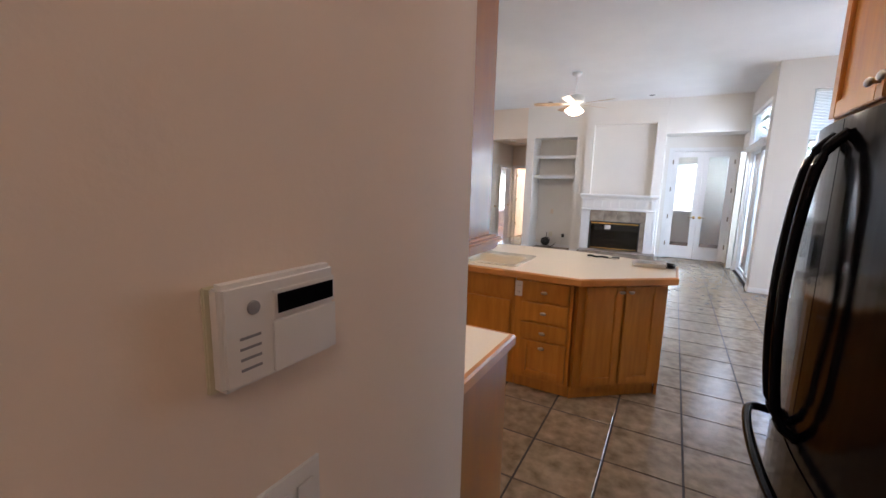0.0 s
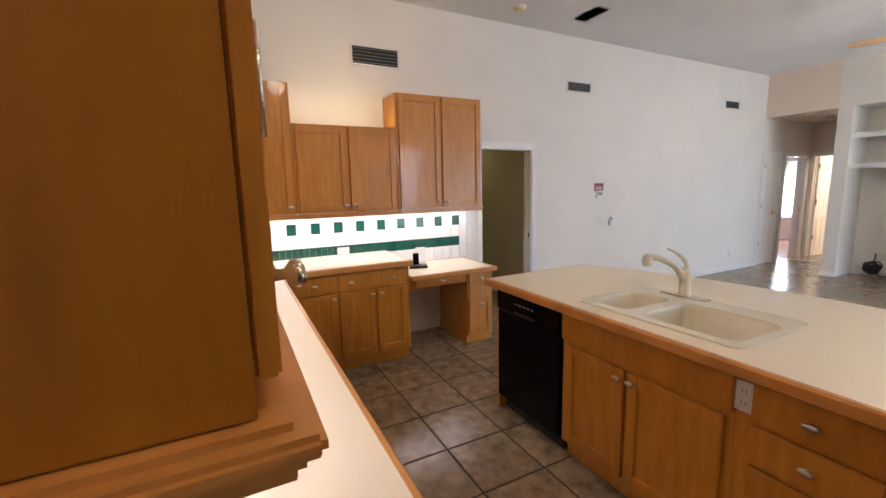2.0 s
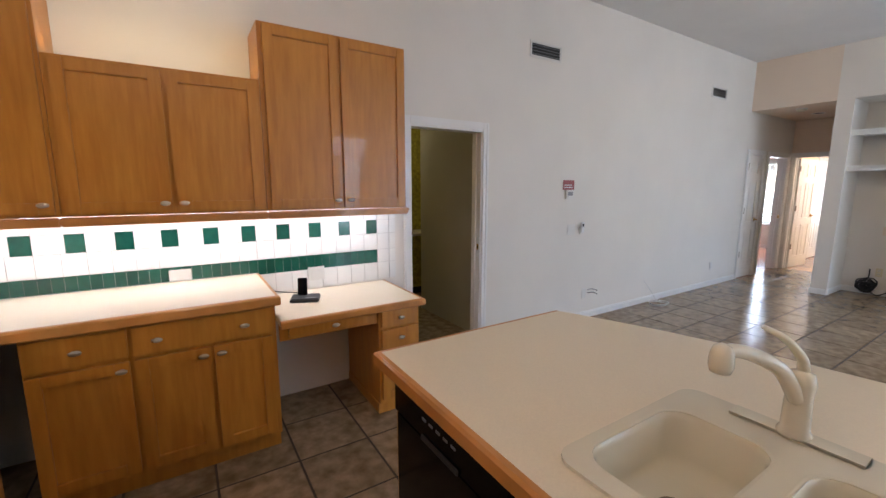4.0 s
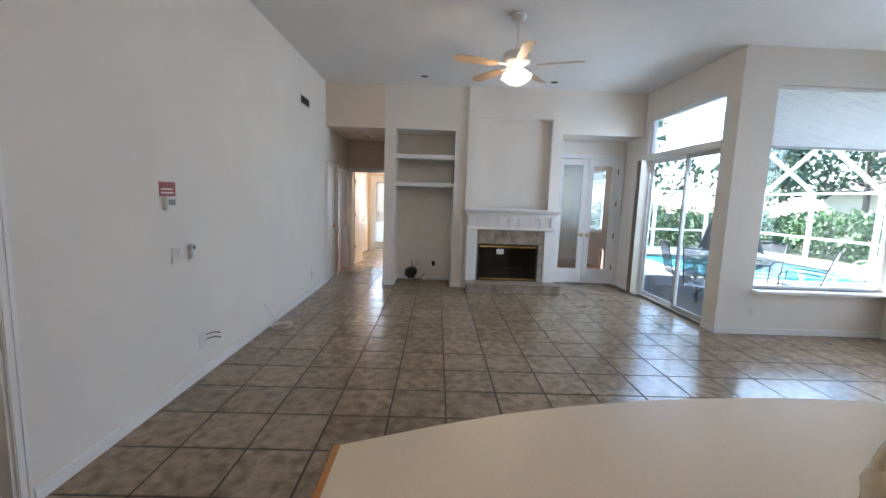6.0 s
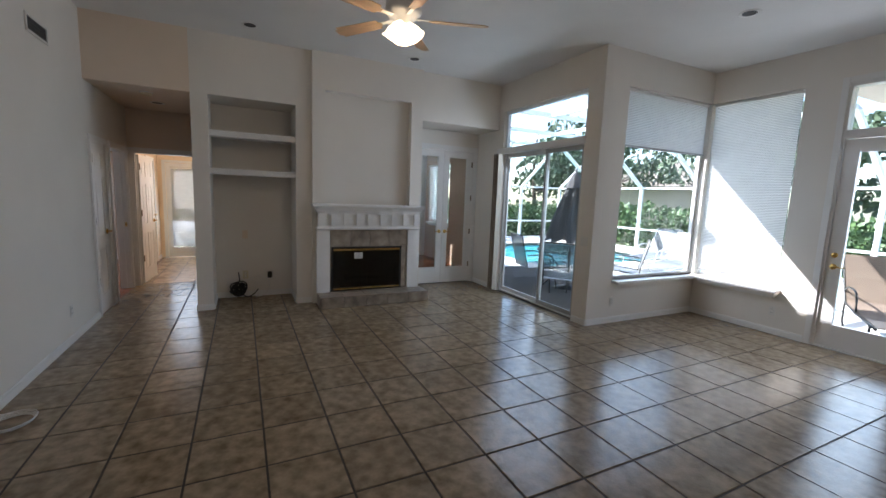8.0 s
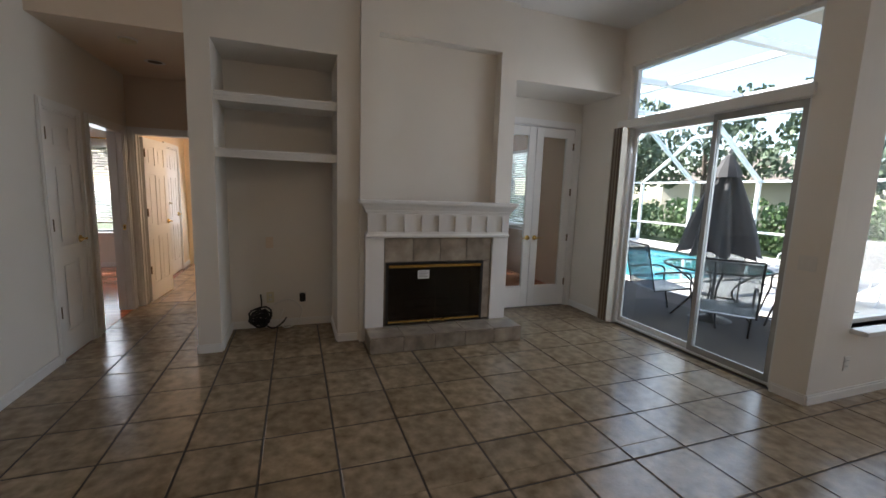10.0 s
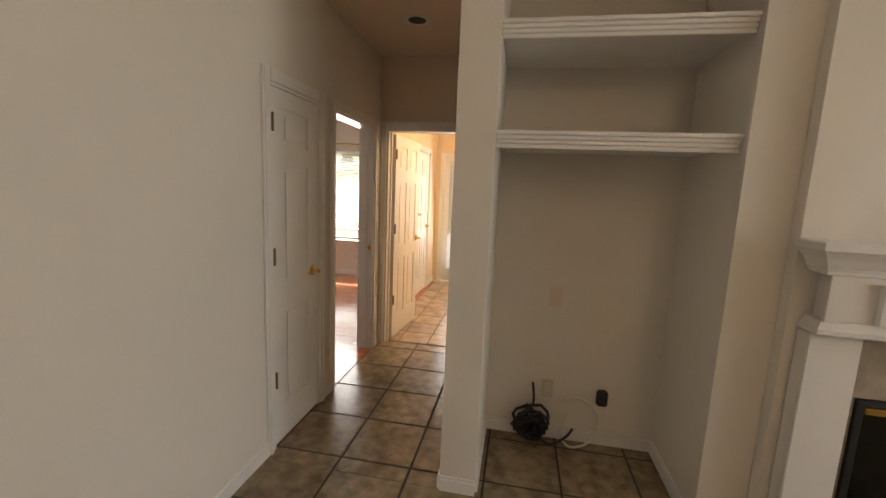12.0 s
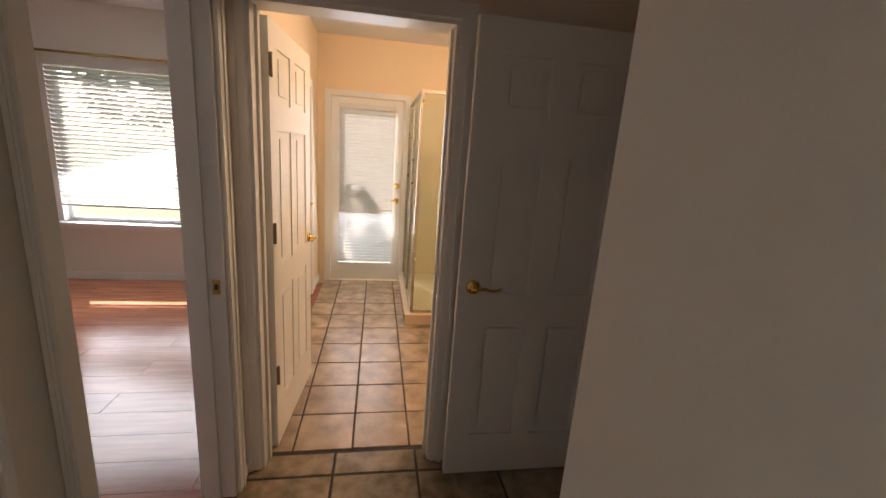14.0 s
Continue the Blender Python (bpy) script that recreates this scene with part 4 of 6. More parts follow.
for dz in (0.02, -0.02):
    part("wire", tube(bmesh.new(), curve_pts([(0, 0, dz), (0.01, -0.06, dz + 0.02), (0.05, -0.09, dz + 0.005), (0.08, -0.06, dz - 0.01)]), 0.004, 6), M_CABLE, wr, smooth=True)
ch = thing("coiled_cable", (XL + 0.16, 7.28, 0.0), 0, "coil of white coaxial cable on the tiles by the wall", "cables")
bm = bmesh.new()
for k in range(4):
    r = 0.10 + 0.006 * k
    tube(bm, [(r * math.cos(a * 0.42), 1.1 * r * math.sin(a * 0.42), 0.008 + 0.007 * k + 0.003 * math.sin(a)) for a in range(16)], 0.0035, 6)
part("coil", bm, M_PLASTIC, ch, smooth=True)
part("lead", tube(bmesh.new(), curve_pts([(-0.155, -0.12, 0.30), (-0.13, -0.05, 0.22), (-0.10, 0.02, 0.12), (-0.08, 0.06, 0.05), (-0.03, 0.10, 0.03)]), 0.0035, 6), M_PLASTIC, ch, smooth=True)
plate("outlet_plate", (XL, 8.92, 0.31), 90, 0.07, 0.115, "white outlet low on the wall near the hall")
plate("outlet_plate", (5.06, 7.55, 0.28), 0, 0.07, 0.115, "white outlet below the bay window")
plate("outlet_plate", (6.70, 6.52, 0.29), -90, 0.07, 0.115, "white outlet below the window sill")
plate("switch_plate", (XS, 7.67, 1.05), -90, 0.12, 0.115, "white switch plate beside the sliding door", "switch", category="light switch")

plate("switch_plate", (0.28, 9.80, 1.15), -90, 0.07, 0.115, "white light switch on the hall side of the niche wall", "switch", category="light switch")
for y, z, lab in ((4.481, 0.95, "small brass strike plate on the powder room door jamb"), (11.341, 0.96, "small brass strike plate on the bedroom door jamb")):
    sp = thing("strike_plate", (XL - 0.03, y, z), 0, lab, "strike plate")
    part("plate", B(-0.014, -0.002, -0.029, 0.014, 0.0, 0.029, 0.0008), M_BRASS, sp)
    part("latch_hole", B(-0.006, -0.0028, -0.011, 0.006, -0.0021, 0.011), M_BLACKM, sp)

# ---- alarm keypad ----
al = thing("alarm_keypad", (3.05, 0.186, 1.296), 90, "cream wall alarm keypad with a dark display and slots", "alarm keypad")
part("housing", B(0.0, -0.030, 0.0, 0.176, -0.006, 0.130, 0.006), M_PLASTIC, al)
part("backplate", B(-0.004, -0.006, -0.004, 0.172, 0, 0.126, 0.002), M_OUTLET, al)
part("display_bezel", B(0.068, -0.0325, 0.076, 0.173, -0.0302, 0.113, 0.001), M_PLASTIC, al)
part("display", B(0.074, -0.0345, 0.082, 0.168, -0.0326, 0.107), M_BLACK, al)
part("cover_flap", B(0.066, -0.0335, 0.006, 0.174, -0.0302, 0.073, 0.001), M_PLASTIC, al)
part("speaker", lathe(bmesh.new(), [(0.009, 0), (0.008, 0.002), (0.001, 0.003)], pose(0.042, -0.030, 0.097, 90), 18), M_MARK, al)
for k in range(4):
    part("slot", B(0.022, -0.031, 0.022 + 0.013 * k, 0.050, -0.0298, 0.0252 + 0.013 * k), M_MARK, al)
plate("switch_plate", (3.05, 0.292, 1.062), 90, 0.11, 0.115, "white light switch plate below the alarm keypad", "switch", category="light switch")

# ---- island ----
CT0, CT1 = 0.885, 0.925
ISL = [(0.975, 2.755), (3.01, 2.74), (3.57, 3.19), (3.57, 3.66), (3.46, 3.74), (3.30, 3.81), (3.15, 3.862), (3.0, 3.905), (2.8, 3.943), (2.6, 3.965), (2.4, 3.974), (2.2, 3.968), (2.0, 3.952), (1.8, 3.925), (1.6, 3.885), (1.4, 3.832), (1.2, 3.762), (0.975, 3.67)]
it = thing("island_worktop", (0, 0, 0), 0, "cream laminate island worktop with oak edge and curved back", "worktop")
part("surface", slab_with_hole(ISL, [(1.72, 2.87), (2.49, 2.87), (2.49, 3.28), (1.72, 3.28)], CT0, CT1), M_COUNTER, it)
part("wood_edge", edge_strip([(0.975, 3.67), (0.975, 2.755), (3.01, 2.74), (3.57, 3.19), (3.57, 3.66)], 0.022, CT0 - 0.012, CT1), M_EDGE, it, "rounded oak nosing")
cabinet("sink_cabinet", (1.66, 2.79, 0), 0, 0.88, 0.60, 0.72, [("drawer", 0.0, 0.88, 0.71, 0.875), ("door", 0.03, 0.415, 0.13, 0.69, (0.385, 0.645)), ("door", 0.425, 0.85, 0.13, 0.69, (0.455, 0.645))], "honey maple sink cabinet with two doors under the island worktop")
cabinet("drawer_cabinet", (2.54, 2.79, 0), 0, 0.42, 0.60, CT0, [("drawer", 0.05, 0.40, 0.71, 0.86, (0.225, 0.785)), ("drawer", 0.05, 0.40, 0.555, 0.70, (0.225, 0.63)), ("drawer", 0.05, 0.40, 0.42, 0.545, (0.225, 0.48)), ("door", 0.05, 0.40, 0.12, 0.41, (0.225, 0.365))], "honey maple drawer cabinet with four drawers in the island")
cabinet("corner_cabinet", (2.995, 2.79, 0), 38.8, 0.69, 0.30, CT0, [("door", 0.05, 0.335, 0.12, 0.86, (0.305, 0.82)), ("door", 0.345, 0.63, 0.12, 0.86, (0.375, 0.82))], "honey maple two-door cabinet across the island's cut corner")
ib = thing("island_half_wall", (0, 0, 0), 0, "pale painted back panel of the kitchen island", "cabinet")
part("panel", prism(bmesh.new(), [(1.06, 3.395), (2.90, 3.395), (3.30, 3.45), (3.505, 3.38), (3.505, 3.6), (3.0, 3.66), (1.06, 3.60)], 0, CT0), M_WALL_L, ib)
part("side_panel", B(3.51, 3.24, 0.0, 3.53, 3.6, CT0), M_OAK, ib, "honey maple end panel")
op = plate("outlet_plate", (2.565, 2.789, 0.785), 0, 0.07, 0.115, "white outlet in the island's front beside the sink cabinet")
dw = thing("dishwasher", (1.045, 2.79, 0), 0, "glossy black dishwasher under the island worktop", "dishwasher")
part("body", B(0.0, 0.02, 0.09, 0.60, 0.58, 0.88), M_BLACKM, dw)
part("door", B(0.0, -0.012, 0.10, 0.60, 0.019, 0.73, 0.006), M_BLACK, dw)
cp = part("control_panel", B(0.0, -0.02, 0.735, 0.60, 0.019, 0.865, 0.006), M_BLACK, dw)
part("grip", B(0.2, -0.028, 0.735, 0.4, -0.0205, 0.755, 0.003), M_BLACKM, cp)
for k in range(5):
    part("button", B(0.20 + 0.04 * k, -0.022, 0.80, 0.222 + 0.04 * k, -0.0202, 0.808), M_MARK, cp)
part("kick_plate", B(0.01, 0.05, 0.0, 0.59, 0.07, 0.09), M_BLACKM, dw)
part("side_panel", B(-0.022, 0.0, 0.0, -0.002, 0.60, CT0), M_OAK, dw, "honey maple end panel")
# sink
def rounded(x0, y0, x1, y1, r, n=5):
    pts = []
    for cx, cy, a0 in ((x1 - r, y0 + r, -90), (x1 - r, y1 - r, 0), (x0 + r, y1 - r, 90), (x0 + r, y0 + r, 180)):
        for i in range(n + 1):
            a = radians(a0 + 90 * i / n)
            pts.append((cx + r * math.cos(a), cy + r * math.sin(a)))
    return pts


def bowl_mesh(x0, y0, x1, y1, dp):
    """A sink bowl with rounded corners, a rolled lip and a floor that falls to the middle."""
    bm = bmesh.new()
    rings = []
    for grow, z, r in ((0.012, 0.008, 0.07), (0.006, 0.0105, 0.07), (0.0, 0.006, 0.065), (-0.006, -0.01, 0.06), (-0.014, -dp * 0.8, 0.06), (-0.03, -dp * 0.96, 0.055), (-0.06, -dp, 0.04)):
        rings.append([bm.verts.new((x, y, z)) for x, y in rounded(x0 - grow, y0 - grow, x1 + grow, y1 + grow, r)])
    for a, b in zip(rings, rings[1:]):
        for i in range(len(a)):
            bm.faces.new((a[i], a[(i + 1) % len(a)], b[(i + 1) % len(a)], b[i]))
    bm.faces.new(rings[-1])
    return bm


sk = thing("kitchen_sink", (1.70, 2.84, CT1), 0, "biscuit enamel double-bowl sink set in the island worktop", "sink")
bowls = ((0.035, 0.05, 0.275, 0.42, 0.13), (0.335, 0.05, 0.775, 0.43, 0.17))
bm = bmesh.new()
loops = []
for pts in [rounded(0, 0, 0.81, 0.57, 0.05)] + [rounded(a, c, b, d, 0.065) for a, c, b, d, _ in bowls]:
    v = [bm.verts.new((x, y, 0.009)) for x, y in pts]
    loops += [bm.edges.new((v[i], v[(i + 1) % len(v)])) for i in range(len(v))]
bmesh.ops.triangle_fill(bm, use_beauty=True, use_dissolve=False, edges=loops)
r = bmesh.ops.extrude_face_region(bm, geom=list(bm.faces))
bmesh.ops.translate(bm, vec=(0, 0, -0.0085), verts=[q for q in r["geom"] if isinstance(q, bmesh.types.BMVert)])
part("rim", bm, M_SINK, sk)
for a, c, b, d, dp in bowls:
    bw = part("bowl", bowl_mesh(a, c, b, d, dp), M_SINK, sk, smooth=True)
    part("drain", lathe(bmesh.new(), [(0.04, 0), (0.038, 0.003), (0.001, 0.001)], pose((a + b) / 2, (c + d) / 2, -dp + 0.001), 20), M_STEEL, bw)
fc = thing("kitchen_tap", (1.96, 3.375, CT1 + 0.010), 0, "cream single-lever tap with a curved pull-out spout behind the sink", "tap")
part("base", lathe(bmesh.new(), [(0.034, 0), (0.034, 0.008), (0.028, 0.02), (0.026, 0.10), (0.03, 0.13), (0.024, 0.155), (0.001, 0.16)], None, 20), M_SINK, fc, smooth=True)
part("deck_plate", B(-0.13, -0.028, 0.0, 0.13, 0.028, 0.006, 0.003), M_SINK, fc)
part("spout", tube(bmesh.new(), curve_pts([(0, -0.01, 0.09), (-0.02, -0.06, 0.165), (-0.05, -0.12, 0.205), (-0.075, -0.175, 0.222), (-0.083, -0.20, 0.218)]), 0.018, 12, 0.015), M_SINK, fc, smooth=True)
part("nozzle", lathe(bmesh.new(), [(0.004, 0.024), (0.018, 0.016), (0.024, -0.002), (0.025, -0.028), (0.021, -0.042), (0.017, -0.043)], pose(-0.085, -0.205, 0.218), 18), M_SINK, fc, smooth=True)
part("lever", tube(bmesh.new(), curve_pts([(0, 0.01, 0.15), (-0.005, 0.0, 0.19), (-0.03, -0.035, 0.235), (-0.06, -0.075, 0.262)]), 0.014, 10, 0.006), M_SINK, fc, smooth=True)
# clutter on the island
kb = thing("keys", (2.88, 3.70, CT1), 4, "bunch of keys on a dark strap lying on the island", "keys")
part("strap", tube(bmesh.new(), curve_pts([(0, 0.02, 0.008), (0.03, 0.04, 0.010), (0.07, 0.0, 0.008), (0.12, 0.03, 0.009), (0.17, 0.0, 0.008)]), 0.009, 6), M_CABLE, kb, smooth=True)
part("ring", tube(bmesh.new(), [(0.185 + 0.016 * math.cos(a * 0.52), 0.016 * math.sin(a * 0.52), 0.006) for a in range(13)], 0.0015, 5), M_NICKEL, kb, smooth=True)
part("fob", B(0.20, 0.018, 0.001, 0.262, 0.052, 0.015, 0.004), M_CABLE, kb)
for k in range(4):
    m = Matrix.Translation((0.19, -0.004, 0.002 + 0.0025 * k)) @ pose(0, 0, 0, 0, 0, -50 + 24 * k)
    bm = box(bmesh.new(), 0.0, -0.004, 0.0, 0.062, 0.004, 0.002, 0, m)
    lathe(bm, [(0.014, 0.0), (0.014, 0.002)], m, 12)
    part("key", bm, M_NICKEL, kb)
pb = thing("papers", (3.27, 3.47, CT1), 6, "small stack of white papers on the island", "papers")
for k in range(6):
    part("sheet", box(bmesh.new(), 0.004 * (k % 3), 0.003 * (k % 2), 0.001 + 0.005 * k, 0.235 + 0.004 * (k % 2), 0.16, 0.0055 + 0.005 * k, 0, pose(0, 0, 0, 0, 0, 3 * math.sin(k * 2.1))), M_PAPER if k % 2 else M_PLASTIC, pb)
for j in range(5):
    part("text_line", B(0.03, 0.025 + 0.024 * j, 0.0312, 0.2 - 0.03 * (j % 2), 0.031 + 0.024 * j, 0.0316), M_MARK, pb)
bw = thing("ashtray", (3.52, 3.545, CT1), 0, "small black round dish on the island", "dish")
part("dish", lathe(bmesh.new(), [(0.03, 0.001), (0.045, 0.004), (0.052, 0.03), (0.047, 0.032), (0.038, 0.010), (0.001, 0.008)], None, 24), M_BLACK, bw, smooth=True)

# ---- kitchen run on the kitchen wall (faces +y) ----
YK, XC = 1.51, -0.03
kt = thing("kitchen_worktop", (0, 0, 0), 0, "L-shaped cream laminate worktop with an oak edge", "worktop")
part("surface", slab_with_hole([(-0.695, 0.885), (2.96, 0.885), (2.96, YK - 0.02), (XC, YK - 0.02), (XC, 2.58), (-0.695, 2.58)], [(0.62, 1.0), (1.12, 1.0), (1.12, 1.36), (0.62, 1.36)], CT0, CT1), M_COUNTER, kt)
part("wood_edge", edge_strip([(2.96, 0.885), (2.96, YK - 0.02), (XC, YK - 0.02), (XC, 2.58), (-0.695, 2.58)], 0.022, CT0 - 0.012, CT1), M_EDGE, kt, "rounded oak nosing")
cabinet("base_cabinet", (2.94, 1.46, 0), 180, 1.48, 0.57, CT0, [(k, 0.02 + 0.48 * i, 0.48 + 0.48 * i, a, b, (0.25 + 0.48 * i, kz)) for i in range(3) for k, a, b, kz in (("drawer", 0.71, 0.86, 0.785), ("door", 0.12, 0.70, 0.65))], "dark stained base cabinet run beside the cooktop")
cabinet("base_cabinet", (1.458, 1.46, 0), 180, 1.50, 0.57, CT0, [(k, 0.02 + 0.48 * i, 0.48 + 0.48 * i, a, b, (0.25 + 0.48 * i, kz)) for i in range(3) for k, a, b, kz in (("drawer", 0.71, 0.86, 0.785), ("door", 0.12, 0.70, 0.65))], "honey maple base cabinet run under the cooktop")
ep = thing("end_panel", (2.942, 0.885, 0), 0, "brown stained end panel of the base cabinets", "cabinet")
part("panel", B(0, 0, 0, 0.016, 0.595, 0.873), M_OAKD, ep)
ck = thing("bar_sink", (0.62, 1.0, CT1), 0, "small dark stainless bar sink with a chrome tap in the worktop", "sink")
bm = bmesh.new()
for q in ((-0.01, -0.01, 0.51, 0.02), (-0.01, 0.34, 0.51, 0.37), (-0.01, 0.02, 0.02, 0.34), (0.48, 0.02, 0.51, 0.34)):
    box(bm, q[0], q[1], 0.0005, q[2], q[3], 0.008, 0.003)
part("rim", bm, M_NICKEL, ck)
bm = bmesh.new()
box(bm, 0.02, 0.02, -0.16, 0.48, 0.34, 0.004)
bmesh.ops.delete(bm, geom=[f for f in bm.faces if f.calc_center_median().z > 0], context="FACES")
part("bowl", bm, M_STEEL, ck)
part("tap", tube(bmesh.new(), curve_pts([(0.25, 0.0, 0.0), (0.25, 0.0, 0.07), (0.25, 0.05, 0.10), (0.25, 0.12, 0.08)]), 0.011, 10), M_NICKEL, ck, smooth=True)
# uppers on the kitchen wall
uc = thing("wall_cabinet", (2.965, 1.217, 1.375), 180, "tall brown stained wall cabinet with a moulded bottom rail", "cabinet", "wall cabinets")
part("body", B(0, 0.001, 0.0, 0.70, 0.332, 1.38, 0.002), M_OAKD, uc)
bm = B(-0.022, -0.03, -0.05, 0.70, 0.332, -0.001, 0.008)
box(bm, -0.034, -0.045, -0.028, 0.70, 0.332, -0.008, 0.006)
part("light_rail", bm, M_EDGE, uc, "moulded honey wood light rail")
for f in (("door", 0.01, 0.35, 0.02, 1.36, (0.06, 0.10)), ("door", 0.35, 0.69, 0.02, 1.36, (0.63, 0.10))):
    front(uc, *f)
hd = part("bar_handle", tube(bmesh.new(), [(0.72, -0.075, 0.30), (0.72, -0.075, 0.55)], 0.007, 10), M_NICKEL, uc, "steel bar handle", smooth=True)
cabinet("wall_cabinet", (2.198, 1.25, 1.36), 180, 0.76, 0.365, 0.75, [("door", 0.01, 0.38, 0.01, 0.74, (0.34, 0.06)), ("door", 0.38, 0.75, 0.01, 0.74, (0.42, 0.06))], "honey maple wall cabinet above the cooktop", 0, True, group="wall cabinets")
cabinet("wall_cabinet", (1.436, 1.25, 1.36), 180, 1.40, 0.365, 1.06, [("door", 0.01, 0.47, 0.01, 1.05, (0.43, 0.06)), ("door", 0.47, 0.93, 0.01, 1.05, (0.51, 0.06)), ("door", 0.93, 1.39, 0.01, 1.05, (0.97, 0.06))], "honey maple wall cabinet over the worktop", 0, True, group="wall cabinets")
# uppers on the west wall
XU = -0.37
cabinet("wall_cabinet", (XU, 1.26, 1.36), 90, 0.44, 0.325, 1.07, [("door", 0.02, 0.43, 0.01, 1.06, (0.39, 0.06))], "tall narrow honey maple wall cabinet in the corner", 0, True, group="wall cabinets")
cabinet("wall_cabinet", (XU, 1.702, 1.36), 90, 0.92, 0.325, 0.75, [("door", 0.02, 0.455, 0.01, 0.74, (0.42, 0.06)), ("door", 0.465, 0.91, 0.01, 0.74, (0.505, 0.06))], "low honey maple wall cabinet with two doors", 0, True, group="wall cabinets")
cabinet("wall_cabinet", (XU, 2.624, 1.36), 90, 0.93, 0.325, 1.07, [("door", 0.02, 0.46, 0.01, 1.06, (0.425, 0.06)), ("door", 0.47, 0.92, 0.01, 1.06, (0.51, 0.06))], "tall honey maple wall cabinet with two doors above the desk", 0, True, group="wall cabinets")
ul = thing("under_cabinet_light", (-0.52, 1.5, 1.35), 90, "slim lit strip light under the wall cabinets", "lamp")
part("diffuser", B(0, -0.03, -0.012, 1.9, 0.02, 0.0), glow("strip_light", (1.0, 0.97, 0.92), 0.65), ul)
# bases on the west wall
bc = cabinet("base_cabinet", (-0.07, 1.56, 0), 90, 1.02, 0.62, CT0, [("drawer", 0.0, 0.37, 0.71, 0.86, (0.185, 0.785)), ("drawer", 0.38, 1.0, 0.71, 0.86, (0.48, 0.785)), ("door", 0.0, 0.37, 0.12, 0.70, (0.335, 0.66)), ("door", 0.38, 0.70, 0.12, 0.70, (0.665, 0.66)), ("door", 0.71, 1.0, 0.12, 0.70, (0.745, 0.66))], "honey maple base cabinet with drawers over doors beside the desk")
knob([o for o in bc.children if o.name.startswith("drawer")][1], 0.86, 0.785)
dk = thing("desk", (-0.09, 2.602, 0), 90, "built-in desk with a cream laminate top and three drawers", "desk")
part("desktop", B(0.0, -0.03, 0.73, 0.90, 0.603, 0.765, 0.002), M_COUNTER, dk, "cream laminate top")
part("wood_edge", edge_strip([(0.0, -0.03), (0.90, -0.03), (0.90, 0.603)], 0.022, 0.72, 0.766), M_EDGE, dk, "rounded oak nosing")
part("pedestal", B(0.60, 0.001, 0.07, 0.895, 0.60, 0.729, 0.002), M_OAK, dk)
part("plinth", B(0.595, 0.012, 0.0, 0.90, 0.60, 0.07), M_OAK, dk)
part("apron", B(0.0, 0.02, 0.63, 0.60, 0.04, 0.729), M_OAK, dk)
front(dk, "drawer", 0.04, 0.58, 0.65, 0.727, (0.31, 0.69))
for a, b, kz in ((0.60, 0.722, 0.66), (0.46, 0.59, 0.525), (0.10, 0.45, 0.40)):
    front(dk, "drawer" if a > 0.3 else "door", 0.61, 0.885, a, b, (0.745, kz))
ph = thing("cordless_phone_base", (-0.42, 2.83, 0.767), 70, "black cordless telephone base standing on the desk", "telephone")
part("base", B(-0.09, -0.07, 0, 0.09, 0.07, 0.025, 0.006), M_BLACKM, ph)
part("cradle", box(bmesh.new(), -0.03, -0.012, 0.025, 0.03, 0.018, 0.14, 0.004, pose(-0.02, 0.03, 0, -10)), M_BLACK, ph)
part("buttons", B(0.0, -0.055, 0.0255, 0.07, -0.035, 0.027), M_MARK, ph)
part("cord", tube(bmesh.new(), curve_pts([(-0.02, 0.07, 0.01), (-0.05, 0.16, 0.008), (-0.15, 0.2, 0.008), (-0.22, 0.16, 0.03)]), 0.003, 5), M_CABLE, ph, smooth=True)
plate("outlet_plate", (-0.692, 2.15, 0.965), 90, 0.12, 0.07, "white horizontal outlet in the green tile band", "blank")
plate("outlet_plate", (-0.692, 2.98, 0.88), 90, 0.12, 0.10, "white double outlet above the desk", "switch")
# refrigerator
fr = thing("refrigerator", (3.92, 1.86, 0), -90, "glossy black french-door refrigerator with curved handles", "refrigerator")
part("cabinet_body", B(0.0, 0.06, 0.03, 0.90, 0.715, 1.74, 0.008), M_BLACKM, fr)


def bulged(x0, x1, z0, z1, depth=0.045, n=10):
    bm = bmesh.new()
    rows = []
    for i in range(n + 1):
        u = x0 + (x1 - x0) * i / n
        y = -depth * (1 - ((u - 0.45) / 0.45) ** 2) - 0.002
        rows.append([bm.verts.new(p) for p in ((u, y, z0), (u, y, z1), (u, 0.055, z1), (u, 0.055, z0))])
    for a, b in zip(rows, rows[1:]):
        for k in range(4):
            bm.faces.new((a[k], a[(k + 1) % 4], b[(k + 1) % 4], b[k]))
    bm.faces.new(rows[0])
    bm.faces.new(rows[-1][::-1])
    return bm


for a, b, hx in ((0.003, 0.447, 0.40), (0.453, 0.897, 0.50)):
    dr = part("door", bulged(a, b, 0.80, 1.74), M_BLACK, fr, smooth=False)
    part("handle", tube(bmesh.new(), curve_pts([(hx, -0.045, 0.84), (hx, -0.10, 0.92), (hx, -0.125, 1.25), (hx, -0.10, 1.60), (hx, -0.045, 1.70)]), 0.014, 10), M_BLACK, dr, smooth=True)
dr = part("freezer_drawer", bulged(0.003, 0.897, 0.06, 0.79), M_BLACK, fr)
part("handle", tube(bmesh.new(), curve_pts([(0.10, -0.03, 0.74), (0.14, -0.10, 0.745), (0.45, -0.125, 0.745), (0.76, -0.10, 0.745), (0.80, -0.03, 0.74)]), 0.015, 10), M_BLACK, dr, smooth=True)
